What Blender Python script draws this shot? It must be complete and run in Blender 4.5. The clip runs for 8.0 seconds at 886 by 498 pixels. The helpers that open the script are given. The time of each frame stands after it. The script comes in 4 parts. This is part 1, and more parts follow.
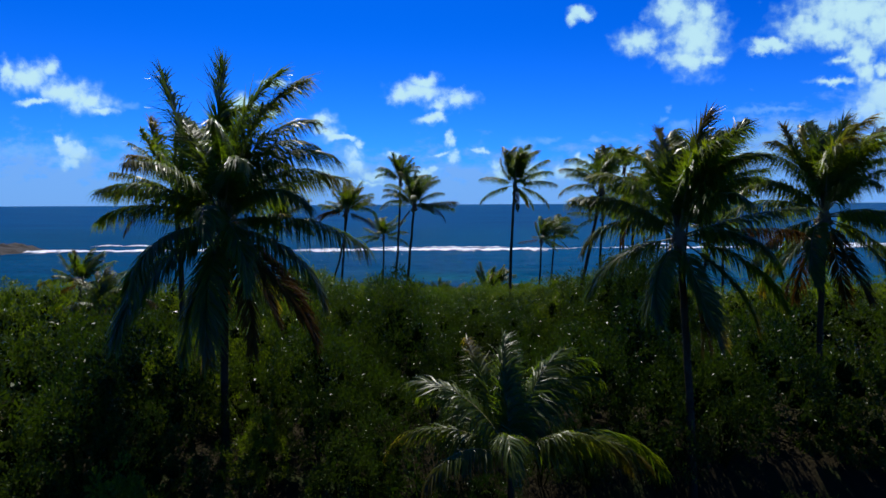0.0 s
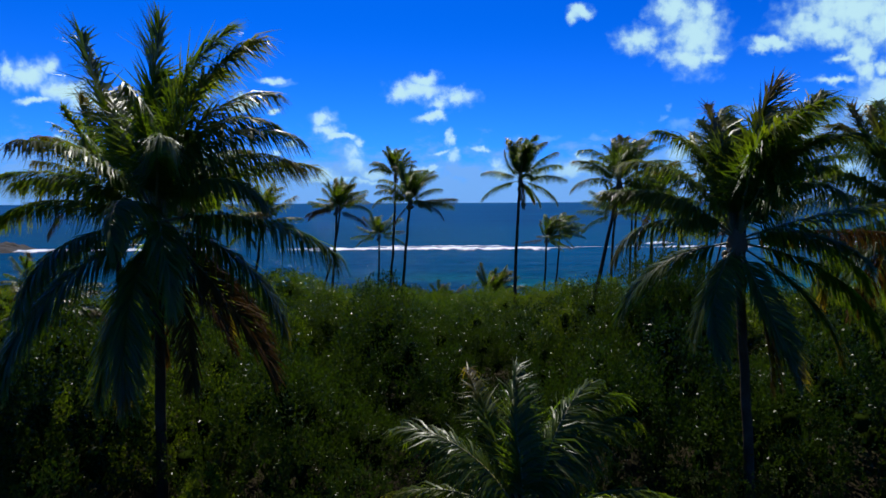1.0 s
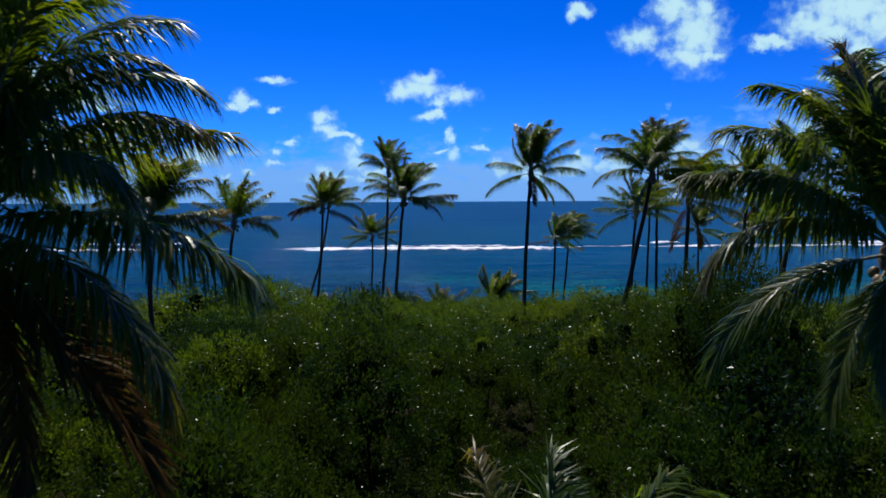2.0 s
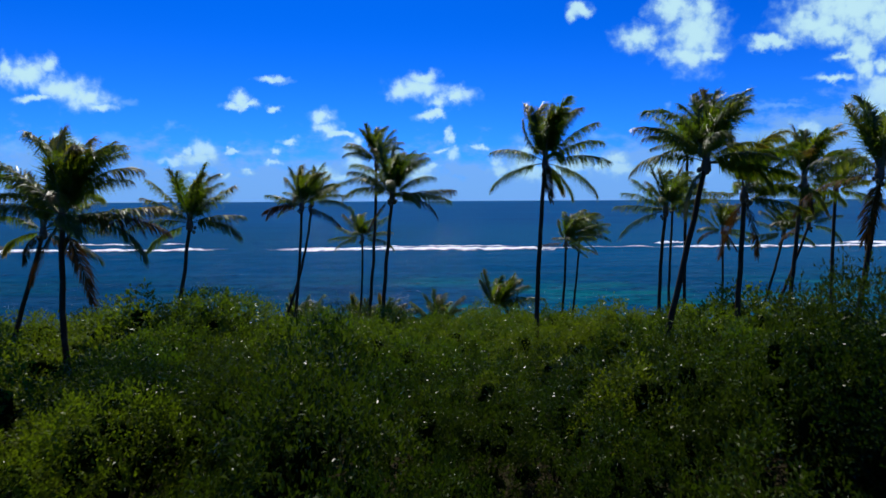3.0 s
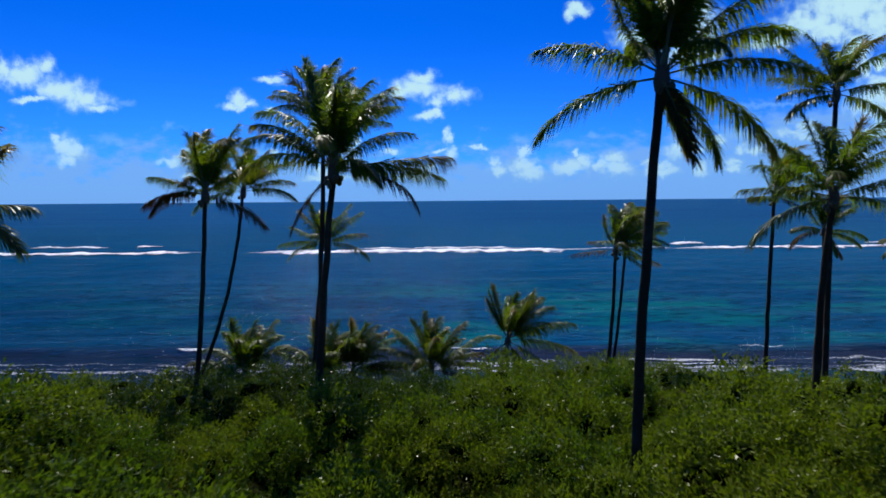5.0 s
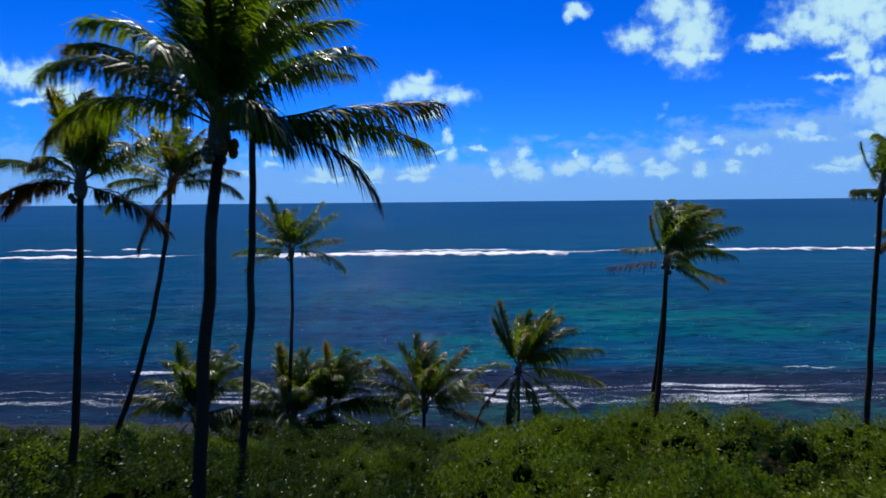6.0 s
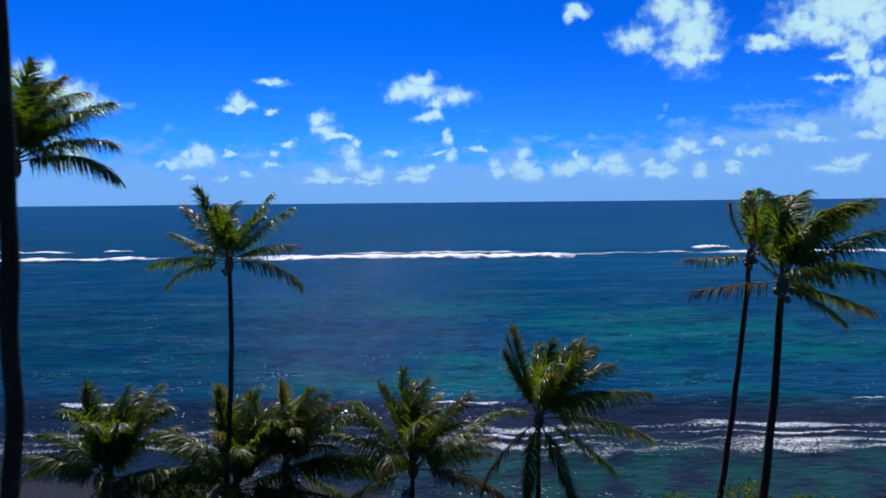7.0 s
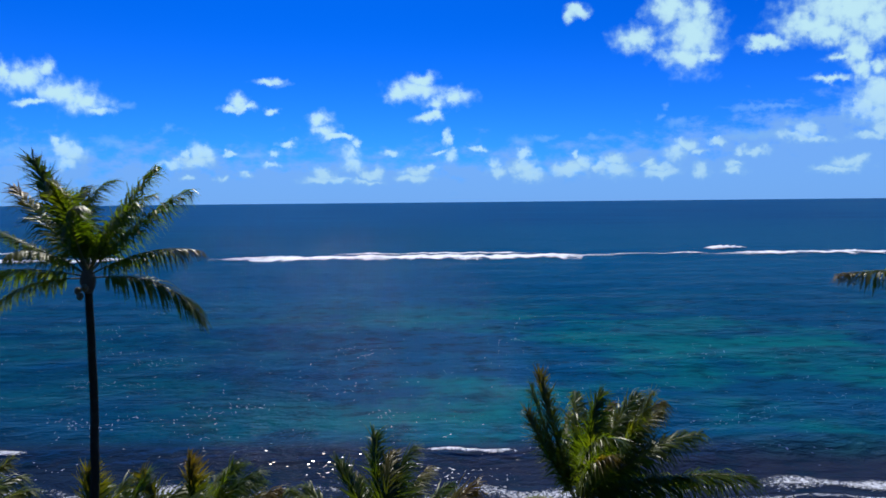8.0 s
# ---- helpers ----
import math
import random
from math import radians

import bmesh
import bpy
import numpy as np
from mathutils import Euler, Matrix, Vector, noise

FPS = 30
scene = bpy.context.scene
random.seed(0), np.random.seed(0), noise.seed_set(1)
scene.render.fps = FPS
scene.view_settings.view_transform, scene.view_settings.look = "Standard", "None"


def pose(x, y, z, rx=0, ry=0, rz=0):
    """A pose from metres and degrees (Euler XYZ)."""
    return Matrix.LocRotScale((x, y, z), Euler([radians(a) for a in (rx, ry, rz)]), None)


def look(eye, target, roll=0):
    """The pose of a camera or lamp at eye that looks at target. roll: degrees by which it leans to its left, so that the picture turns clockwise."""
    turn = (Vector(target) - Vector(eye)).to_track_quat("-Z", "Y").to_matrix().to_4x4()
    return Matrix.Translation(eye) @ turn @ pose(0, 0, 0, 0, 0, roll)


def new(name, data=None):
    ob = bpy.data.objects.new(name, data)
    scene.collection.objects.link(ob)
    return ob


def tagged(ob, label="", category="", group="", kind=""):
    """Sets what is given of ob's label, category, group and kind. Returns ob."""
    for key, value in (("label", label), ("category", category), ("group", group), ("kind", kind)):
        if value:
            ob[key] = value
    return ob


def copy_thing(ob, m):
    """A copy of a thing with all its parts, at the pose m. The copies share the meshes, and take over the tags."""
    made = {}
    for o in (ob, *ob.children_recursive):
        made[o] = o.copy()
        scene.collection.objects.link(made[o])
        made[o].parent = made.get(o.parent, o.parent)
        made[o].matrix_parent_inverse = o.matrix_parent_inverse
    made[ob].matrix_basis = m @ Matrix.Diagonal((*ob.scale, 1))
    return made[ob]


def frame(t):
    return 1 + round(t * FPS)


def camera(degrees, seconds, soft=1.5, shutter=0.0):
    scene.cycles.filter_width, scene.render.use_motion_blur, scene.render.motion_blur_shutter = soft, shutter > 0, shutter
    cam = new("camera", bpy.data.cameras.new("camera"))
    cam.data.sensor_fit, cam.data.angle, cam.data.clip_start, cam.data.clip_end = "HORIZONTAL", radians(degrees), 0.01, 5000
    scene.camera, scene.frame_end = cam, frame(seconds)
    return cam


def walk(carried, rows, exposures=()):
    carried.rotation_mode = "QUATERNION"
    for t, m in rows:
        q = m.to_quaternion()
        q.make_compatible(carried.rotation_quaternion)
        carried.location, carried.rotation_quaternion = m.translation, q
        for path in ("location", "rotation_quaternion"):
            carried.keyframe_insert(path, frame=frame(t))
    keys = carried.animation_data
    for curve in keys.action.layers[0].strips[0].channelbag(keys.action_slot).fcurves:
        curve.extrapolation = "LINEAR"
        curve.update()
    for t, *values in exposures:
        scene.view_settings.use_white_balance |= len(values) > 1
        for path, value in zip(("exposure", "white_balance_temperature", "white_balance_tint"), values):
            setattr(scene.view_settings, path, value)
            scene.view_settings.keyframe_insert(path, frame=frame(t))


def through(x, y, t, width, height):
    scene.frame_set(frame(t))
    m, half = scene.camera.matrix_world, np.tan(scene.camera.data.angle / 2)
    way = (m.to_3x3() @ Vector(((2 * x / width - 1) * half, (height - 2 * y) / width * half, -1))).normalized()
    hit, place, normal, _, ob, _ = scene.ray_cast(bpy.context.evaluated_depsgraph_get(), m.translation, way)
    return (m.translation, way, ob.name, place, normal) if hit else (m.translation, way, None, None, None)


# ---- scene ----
cam = camera(75.0, 8.0, soft=1.6, shutter=0.2)
EYE = 24.0  # the first eye above the sea
ROWS = [  # seconds, x, y, z, yaw, pitch, roll
    (0, 0, 0, 0, 0, -4.81, .26),
    (0.5, .09, 2.72, -.07, 0, -4.85, .27),
    (1, .19, 5.62, -.17, 0, -4.96, .27),
    (1.5, .25, 9.41, -.32, 0, -5.03, .29),
    (3, .66, 21.8, -.72, -.06, -5.14, .29),
    (3.5, .84, 26.94, -.99, -.06, -5.14, .33),
    (4, .97, 32.17, -1.25, -.11, -5.15, .38),
    (4.5, 1.07, 38.0, -1.56, -.17, -5.17, .4),
    (6, 1.62, 55.61, -2.27, -.22, -5.03, .55),
    (6.5, 1.84, 61.86, -2.51, -.22, -5.0, .55),
    (7, 2.01, 68.25, -2.85, -.22, -4.97, .55),
    (7.5, 2.28, 74.79, -3.24, -.22, -4.97, .55),
    (8, 2.41, 81.27, -3.72, -.22, -4.97, .55),
]
walk(cam, [(t, pose(x, y, EYE + z, 90 + pitch, roll, yaw)) for t, x, y, z, yaw, pitch, roll in ROWS])

# ---------------------------------------------------------------- light
SUN_ELEVATION, SUN_AZIMUTH = radians(53), radians(-12)   # azimuth from +y, towards +x
world = bpy.data.worlds.new("sky")
scene.world = world
world.use_nodes = True
wn = world.node_tree.nodes
wl = world.node_tree.links
wn.clear()


def wmath(op, a, b=None, c=None, clamp=False):
    n = wn.new("ShaderNodeMath")
    n.operation, n.use_clamp = op, clamp
    for i, v in enumerate((a, b, c)):
        if v is None:
            continue
        if isinstance(v, (int, float)):
            n.inputs[i].default_value = v
        else:
            wl.new(v, n.inputs[i])
    return n.outputs[0]


def wvec(op, a, b, c=None):
    n = wn.new("ShaderNodeVectorMath")
    n.operation = op
    for i, v in enumerate((a, b, c)):
        if v is None:
            continue
        if isinstance(v, tuple):
            n.inputs[i].default_value = v
        else:
            wl.new(v, n.inputs[i])
    return n.outputs["Value"] if op == "LENGTH" else n.outputs[0]


def wstep(v, lo, hi):
    n = wn.new("ShaderNodeMapRange")
    n.interpolation_type = "SMOOTHSTEP"
    wl.new(v, n.inputs[0])
    n.inputs[1].default_value, n.inputs[2].default_value = lo, hi
    return n.outputs[0]


def wnoise(vec, scale, detail, rough=0.55):
    n = wn.new("ShaderNodeTexNoise")
    wl.new(vec, n.inputs["Vector"])
    n.inputs["Scale"].default_value, n.inputs["Detail"].default_value = scale, detail
    n.inputs["Roughness"].default_value = rough
    return n


def wmix(fac, a, b, blend="MIX"):
    n = wn.new("ShaderNodeMix")
    n.data_type, n.blend_type = "RGBA", blend
    for i, v in ((0, fac), (6, a), (7, b)):
        if isinstance(v, (int, float, tuple)):
            n.inputs[i].default_value = v
        else:
            wl.new(v, n.inputs[i])
    return n.outputs[2]


sky = wn.new("ShaderNodeTexSky")
sky.sky_type, sky.sun_disc = "NISHITA", False
sky.sun_elevation, sky.sun_rotation = SUN_ELEVATION, SUN_AZIMUTH
sky.air_density, sky.dust_density, sky.ozone_density = 1.0, 0.4, 4.0
way = wn.new("ShaderNodeTexCoord").outputs["Generated"]
axes = wn.new("ShaderNodeSeparateXYZ")
wl.new(way, axes.inputs[0])
ahead = wmath("MAXIMUM", wmath("ABSOLUTE", axes.outputs[1]), 0.05)
flat = wn.new("ShaderNodeCombineXYZ")
wl.new(wmath("DIVIDE", axes.outputs[0], ahead), flat.inputs[0])
wl.new(wmath("DIVIDE", axes.outputs[2], ahead), flat.inputs[1])
wl.new(wmath("SIGN", axes.outputs[1]), flat.inputs[2])
plane = flat.outputs[0]
# ragged edges: the place is pushed about before the heaps are looked up
push = wvec("SUBTRACT", wnoise(plane, 34.0, 6, 0.60).outputs["Color"], (0.5, 0.5, 0.5))
bent = wvec("MULTIPLY_ADD", push, (0.040, 0.034, 0.0), plane)
nearest, thinnest = None, None


def heap_distance(u, v, a, b):
    """How far a place is from the middle of one heap of cloud: tangents of its bearing and height, and its half sizes."""
    return wvec("LENGTH", wvec("MULTIPLY_ADD", bent, (1 / a, 1 / b, 4.0), (-u / a, -v / b, -4.0)), None)


def cloud(u, v, a, b):
    global nearest
    wider = 1.16 if v > 0.085 else 1.32
    d = heap_distance(u, v, a * wider, b * wider)
    nearest = d if nearest is None else wmath("MINIMUM", nearest, d)


def veil(u, v, a, b):
    global thinnest
    d = heap_distance(u, v, a * 1.2, b * 1.2)
    thinnest = d if thinnest is None else wmath("MINIMUM", thinnest, d)


# the great heap ahead and the bank to the right of it
for heap in ((0.427, 0.273, 0.045, 0.0534), (0.418, 0.238, 0.047, 0.0164), (0.388, 0.316, 0.033, 0.0288), (0.332, 0.265, 0.035, 0.0206), (0.440, 0.312, 0.021, 0.0267),
             (0.450, 0.234, 0.027, 0.0092), (0.231, 0.314, 0.018, 0.0092), (0.220, 0.307, 0.010, 0.0103), (0.692, 0.312, 0.095, 0.0411), (0.624, 0.288, 0.058, 0.0267),
             (0.558, 0.259, 0.039, 0.0113), (0.536, 0.250, 0.021, 0.0072), (0.661, 0.273, 0.047, 0.0185), (0.732, 0.286, 0.041, 0.0288), (0.705, 0.245, 0.025, 0.0267),
             (0.682, 0.235, 0.025, 0.0082), (0.718, 0.213, 0.016, 0.0226), (0.664, 0.198, 0.035, 0.0062), (0.746, 0.217, 0.016, 0.0164), (0.748, 0.170, 0.039, 0.0391),
             (0.725, 0.147, 0.031, 0.0226), (0.757, 0.135, 0.021, 0.0288), (0.624, 0.114, 0.023, 0.0134), (0.605, 0.101, 0.031, 0.0092), (0.640, 0.096, 0.039, 0.0072),
             (0.737, 0.100, 0.037, 0.0072), (0.758, 0.112, 0.014, 0.0164)):
    cloud(*heap)
# the middle
for heap in ((-0.044, 0.184, 0.041, 0.0175), (-0.029, 0.199, 0.025, 0.0113), (-0.075, 0.181, 0.016, 0.0164), (0.021, 0.172, 0.033, 0.0123), (-0.006, 0.163, 0.023, 0.0113),
             (-0.023, 0.137, 0.021, 0.0082), (-0.008, 0.142, 0.010, 0.0113), (-0.206, 0.136, 0.018, 0.0134), (-0.198, 0.118, 0.021, 0.0134), (-0.182, 0.109, 0.025, 0.0062),
             (-0.161, 0.109, 0.014, 0.0051), (-0.260, 0.098, 0.018, 0.0051), (-0.283, 0.084, 0.009, 0.0051), (-0.292, 0.060, 0.014, 0.0041), (-0.142, 0.098, 0.007, 0.0092),
             (-0.152, 0.081, 0.014, 0.0134), (-0.150, 0.061, 0.018, 0.0113), (-0.086, 0.077, 0.016, 0.0051), (0.011, 0.100, 0.007, 0.0144), (0.016, 0.070, 0.011, 0.0092),
             (-0.003, 0.079, 0.016, 0.0031), (0.064, 0.086, 0.016, 0.0051)):
    cloud(*heap)
# the left
for heap in ((-0.705, 0.212, 0.043, 0.0206), (-0.662, 0.226, 0.015, 0.0154), (-0.642, 0.186, 0.045, 0.0216), (-0.604, 0.170, 0.041, 0.0175), (-0.582, 0.157, 0.027, 0.0082),
             (-0.689, 0.169, 0.037, 0.0062), (-0.739, 0.218, 0.016, 0.0175), (-0.642, 0.095, 0.023, 0.0154), (-0.655, 0.103, 0.012, 0.0092), (-0.627, 0.082, 0.021, 0.0113),
             (-0.640, 0.070, 0.027, 0.0103), (-0.344, 0.168, 0.014, 0.0134), (-0.355, 0.158, 0.023, 0.0062), (-0.329, 0.157, 0.016, 0.0062), (-0.287, 0.152, 0.012, 0.0051),
             (-0.290, 0.203, 0.023, 0.0051), (-0.410, 0.083, 0.018, 0.0134), (-0.416, 0.069, 0.027, 0.0113), (-0.462, 0.064, 0.023, 0.0072), (-0.435, 0.079, 0.009, 0.0072),
             (-0.362, 0.080, 0.013, 0.0041)):
    cloud(*heap)
# heaps along the horizon
for heap in ((-0.199, 0.045, 0.021, 0.0092), (-0.213, 0.035, 0.025, 0.0062), (-0.175, 0.035, 0.018, 0.0062), (-0.116, 0.042, 0.018, 0.0092), (-0.126, 0.030, 0.025, 0.0051),
             (-0.038, 0.046, 0.023, 0.0072), (-0.048, 0.036, 0.029, 0.0062), (-0.019, 0.053, 0.012, 0.0051), (0.090, 0.057, 0.011, 0.0092), (0.146, 0.076, 0.012, 0.0082),
             (0.141, 0.054, 0.021, 0.0134), (0.156, 0.039, 0.027, 0.0103), (0.098, 0.045, 0.016, 0.0072), (0.233, 0.072, 0.007, 0.0082), (0.224, 0.048, 0.029, 0.0123),
             (0.248, 0.058, 0.016, 0.0134), (0.297, 0.065, 0.021, 0.0113), (0.302, 0.048, 0.025, 0.0123), (0.272, 0.053, 0.014, 0.0092), (0.360, 0.059, 0.011, 0.0062),
             (0.375, 0.052, 0.018, 0.0072), (0.380, 0.041, 0.025, 0.0082), (0.403, 0.076, 0.018, 0.0134), (0.422, 0.089, 0.018, 0.0103), (0.447, 0.077, 0.012, 0.0051),
             (0.475, 0.095, 0.015, 0.0051), (0.448, 0.046, 0.014, 0.0113), (0.506, 0.055, 0.013, 0.0062), (0.506, 0.043, 0.016, 0.0072), (0.539, 0.077, 0.021, 0.0072),
             (0.515, 0.076, 0.009, 0.0072), (0.701, 0.054, 0.029, 0.0092), (0.682, 0.044, 0.037, 0.0051), (0.720, 0.058, 0.014, 0.0092), (-0.332, 0.044, 0.008, 0.0051),
             (-0.436, 0.038, 0.010, 0.0041), (-0.373, 0.037, 0.009, 0.0051)):
    cloud(*heap)
# thin ones
for heap in ((-0.541, 0.163, 0.016, 0.0062), (-0.563, 0.102, 0.018, 0.0072), (-0.546, 0.094, 0.012, 0.0041), (-0.268, 0.197, 0.016, 0.0031), (-0.466, 0.123, 0.008, 0.0062),
             (0.387, 0.154, 0.006, 0.0051), (0.373, 0.138, 0.009, 0.0041), (0.407, 0.123, 0.018, 0.0062), (0.512, 0.151, 0.014, 0.0072), (0.560, 0.152, 0.062, 0.0041),
             (0.136, 0.097, 0.016, 0.0062), (0.175, 0.103, 0.023, 0.0051), (0.257, 0.102, 0.009, 0.0041), (-0.328, 0.077, 0.027, 0.0041), (-0.723, 0.088, 0.062, 0.0103),
             (0.543, 0.105, 0.051, 0.0082)):
    veil(*heap)
fine = wnoise(plane, 52.0, 5, 0.50).outputs["Fac"]
rough_edge = wmath("MULTIPLY", wmath("SUBTRACT", fine, 0.5), 1.25)
heaps = wstep(wmath("ADD", rough_edge, wmath("MAXIMUM", wmath("SUBTRACT", 1.0, nearest), -1.2)), -0.42, 0.86)
veils = wmath("MULTIPLY", wstep(wmath("ADD", rough_edge, wmath("MAXIMUM", wmath("SUBTRACT", 1.0, thinnest), -1.2)), -0.4, 0.9), 0.40)
# haze and thin broken cloud low over the sea, higher towards the right
low = wn.new("ShaderNodeMapping")
wl.new(plane, low.inputs["Vector"])
low.inputs["Scale"].default_value = (1.0, 1.8, 1.0)
height = axes.outputs[2]
level = wmath("SUBTRACT", height, wmath("MULTIPLY", wstep(axes.outputs[0], 0.20, 0.60), 0.050))
broken = wnoise(low.outputs[0], 20.0, 6, 0.60).outputs["Fac"]
lifted = wmath("ADD", level, wmath("MULTIPLY", wmath("SUBTRACT", broken, 0.5), 0.19))
band = wmath("MULTIPLY", wmath("SUBTRACT", 1.0, wstep(lifted, 0.034, 0.100)), 0.88)
cover = wmath("MAXIMUM", wmath("MULTIPLY", heaps, wmath("MULTIPLY_ADD", wstep(level, 0.03, 0.12), 0.36, 0.62)), veils)
tint = wmix(wstep(height, -0.02, 0.30), (0.10, 0.54, 1.80, 1), (0.002, 0.335, 1.27, 1))
blue = wmix(1.0, sky.outputs[0], tint, "MULTIPLY")
misty = wmix(band, blue, (2.0, 4.5, 9.5, 1))
shade = wmix(wstep(wmath("ADD", wmath("MULTIPLY", heaps, 0.75), wmath("MULTIPLY", fine, 0.5)), 0.30, 0.95), (2.5, 5.5, 9.2, 1), (5.5, 8.6, 9.8, 1))
whole = wmix(cover, misty, shade)
back = wn.new("ShaderNodeBackground")
wl.new(whole, back.inputs["Color"])
back.inputs["Strength"].default_value = 0.094
out = wn.new("ShaderNodeOutputWorld")
wl.new(back.outputs[0], out.inputs["Surface"])

sun = new("sun", bpy.data.lights.new("sun", "SUN"))
sun.data.energy, sun.data.angle, sun.data.color = 4.9, radians(0.55), (1.0, 0.95, 0.86)
sun.matrix_world = look((100 * math.sin(SUN_AZIMUTH) * math.cos(SUN_ELEVATION), 100 * math.cos(SUN_AZIMUTH) * math.cos(SUN_ELEVATION), 100 * math.sin(SUN_ELEVATION)), (0, 0, 0))
scene.view_settings.exposure = 0.0


# ---------------------------------------------------------------- materials
class Mat:
    """A node material with short calls for its nodes."""

    def __init__(self, name):
        self.m = bpy.data.materials.new(name)
        self.m.use_nodes = True
        self.n, self.l = self.m.node_tree.nodes, self.m.node_tree.links
        self.b = self.n["Principled BSDF"]
        self.out = self.n["Material Output"]

    def put(self, v, socket):
        if isinstance(v, (int, float, tuple)):
            socket.default_value = v
        else:
            self.l.new(v, socket)

    def coords(self, scale=(1, 1, 1), kind="Object"):
        c = self.n.new("ShaderNodeTexCoord").outputs[kind]
        m = self.n.new("ShaderNodeMapping")
        self.l.new(c, m.inputs["Vector"])
        m.inputs["Scale"].default_value = scale
        return m.outputs[0]

    def noise(self, vec, scale, detail=4, rough=0.55):
        n = self.n.new("ShaderNodeTexNoise")
        self.l.new(vec, n.inputs["Vector"])
        n.inputs["Scale"].default_value, n.inputs["Detail"].default_value, n.inputs["Roughness"].default_value = scale, detail, rough
        return n.outputs["Fac"]

    def math(self, op, a, b=0.0):
        n = self.n.new("ShaderNodeMath")
        n.operation = op
        self.put(a, n.inputs[0])
        self.put(b, n.inputs[1])
        return n.outputs[0]

    def step(self, v, lo, hi, a=0.0, b=1.0):
        n = self.n.new("ShaderNodeMapRange")
        n.interpolation_type = "SMOOTHSTEP"
        self.l.new(v, n.inputs[0])
        for i, x in enumerate((lo, hi, a, b)):
            n.inputs[i + 1].default_value = x
        return n.outputs[0]

    def mix(self, fac, a, b, blend="MIX"):
        n = self.n.new("ShaderNodeMix")
        n.data_type, n.blend_type = "RGBA", blend
        for i, v in ((0, fac), (6, a), (7, b)):
            self.put(v, n.inputs[i])
        return n.outputs[2]

    def bump(self, h, strength, distance, under=None):
        n = self.n.new("ShaderNodeBump")
        n.inputs["Distance"].default_value = distance
        self.put(strength, n.inputs["Strength"])
        self.l.new(h, n.inputs["Height"])
        if under is not None:
            self.l.new(under, n.inputs["Normal"])
        return n.outputs[0]

    def set(self, **kw):
        for k, v in kw.items():
            self.put(v, self.b.inputs[k.replace("_", " ")])
        return self

    def thin(self, colour, share):
        """Lets light through, as a leaf does."""
        t = self.n.new("ShaderNodeBsdfTranslucent")
        self.put(colour, t.inputs["Color"])
        s = self.n.new("ShaderNodeMixShader")
        s.inputs[0].default_value = share
        self.l.new(self.b.outputs[0], s.inputs[1])
        self.l.new(t.outputs[0], s.inputs[2])
        self.l.new(s.outputs[0], self.out.inputs["Surface"])


def island(m):
    return m.n.new("ShaderNodeNewGeometry").outputs["Random Per Island"]


def rand(m):
    return m.n.new("ShaderNodeObjectInfo").outputs["Random"]


def leaf_material(name, dark, light, yellow, share, rough, through, gloss=0.5, vary=0.35, tip=None, shade=0.0):
    m = Mat(name)
    c = m.mix(island(m), dark, light)
    v = m.coords((1, 1, 1))
    big = m.noise(v, 0.9, 3)
    c = m.mix(m.step(big, 0.52, 0.75), c, yellow)
    c = m.mix(m.math("MULTIPLY", rand(m), vary), c, yellow)
    c = m.mix(m.step(rand(m), 0.0, 0.4, shade, 0.0), c, (dark[0] * 0.35, dark[1] * 0.5, dark[2], 1))
    if tip is not None:
        # leaves scorch from the tip inwards, some more than others
        far = m.n.new("ShaderNodeVectorMath")
        far.operation = "LENGTH"
        m.l.new(v, far.inputs[0])
        burnt = m.math("ADD", far.outputs["Value"], m.math("MULTIPLY", m.math("SUBTRACT", big, 0.5), 2.0))
        c = m.mix(m.math("MULTIPLY", m.step(burnt, 2.7, 4.6), m.step(rand(m), 0.4, 1.0, 0.0, 0.9)), c, tip)
    m.set(Base_Color=c, Roughness=rough, Specular_IOR_Level=gloss)
    m.thin(m.mix(1.0, c, through, "MULTIPLY"), share)
    return m.m


M_FROND = leaf_material("palm_leaf", (0.030, 0.056, 0.006, 1), (0.062, 0.096, 0.009, 1), (0.104, 0.110, 0.011, 1), 0.48, 0.36, (3.1, 3.3, 0.7, 1), 0.34, tip=(0.12, 0.070, 0.014, 1))
M_FROND_OLD = leaf_material("palm_leaf_old", (0.048, 0.027, 0.006, 1), (0.085, 0.050, 0.009, 1), (0.12, 0.052, 0.007, 1), 0.28, 0.55, (1.5, 1.3, 0.9, 1), 0.05)
M_LEAF = leaf_material("shrub_leaf", (0.015, 0.034, 0.004, 1), (0.028, 0.054, 0.005, 1), (0.052, 0.068, 0.006, 1), 0.22, 0.30, (1.9, 2.2, 0.6, 1), 0.10, vary=0.55, shade=0.6)
# yellower leaves, also coloured paler than shrub_leaf as if in fuller light
M_SCRUB_LIT = leaf_material("scrub_leaf_lit", (0.044, 0.080, 0.007, 1), (0.078, 0.122, 0.010, 1), (0.130, 0.145, 0.012, 1), 0.30, 0.30, (1.9, 2.2, 0.6, 1), 0.085, vary=0.6, shade=0.4)


def make_midrib():
    m = Mat("midrib")
    m.set(Base_Color=m.mix(m.noise(m.coords(), 3.0), (0.12, 0.12, 0.035, 1), (0.21, 0.18, 0.07, 1)), Roughness=0.5)
    return m.m


def make_twig_shade():
    # for branches, and for added hulls whose dark colour paints shade between leaves
    m = Mat("twig_shade")
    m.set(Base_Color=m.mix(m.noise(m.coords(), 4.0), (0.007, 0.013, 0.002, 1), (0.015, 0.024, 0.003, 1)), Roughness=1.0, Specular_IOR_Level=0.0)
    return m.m


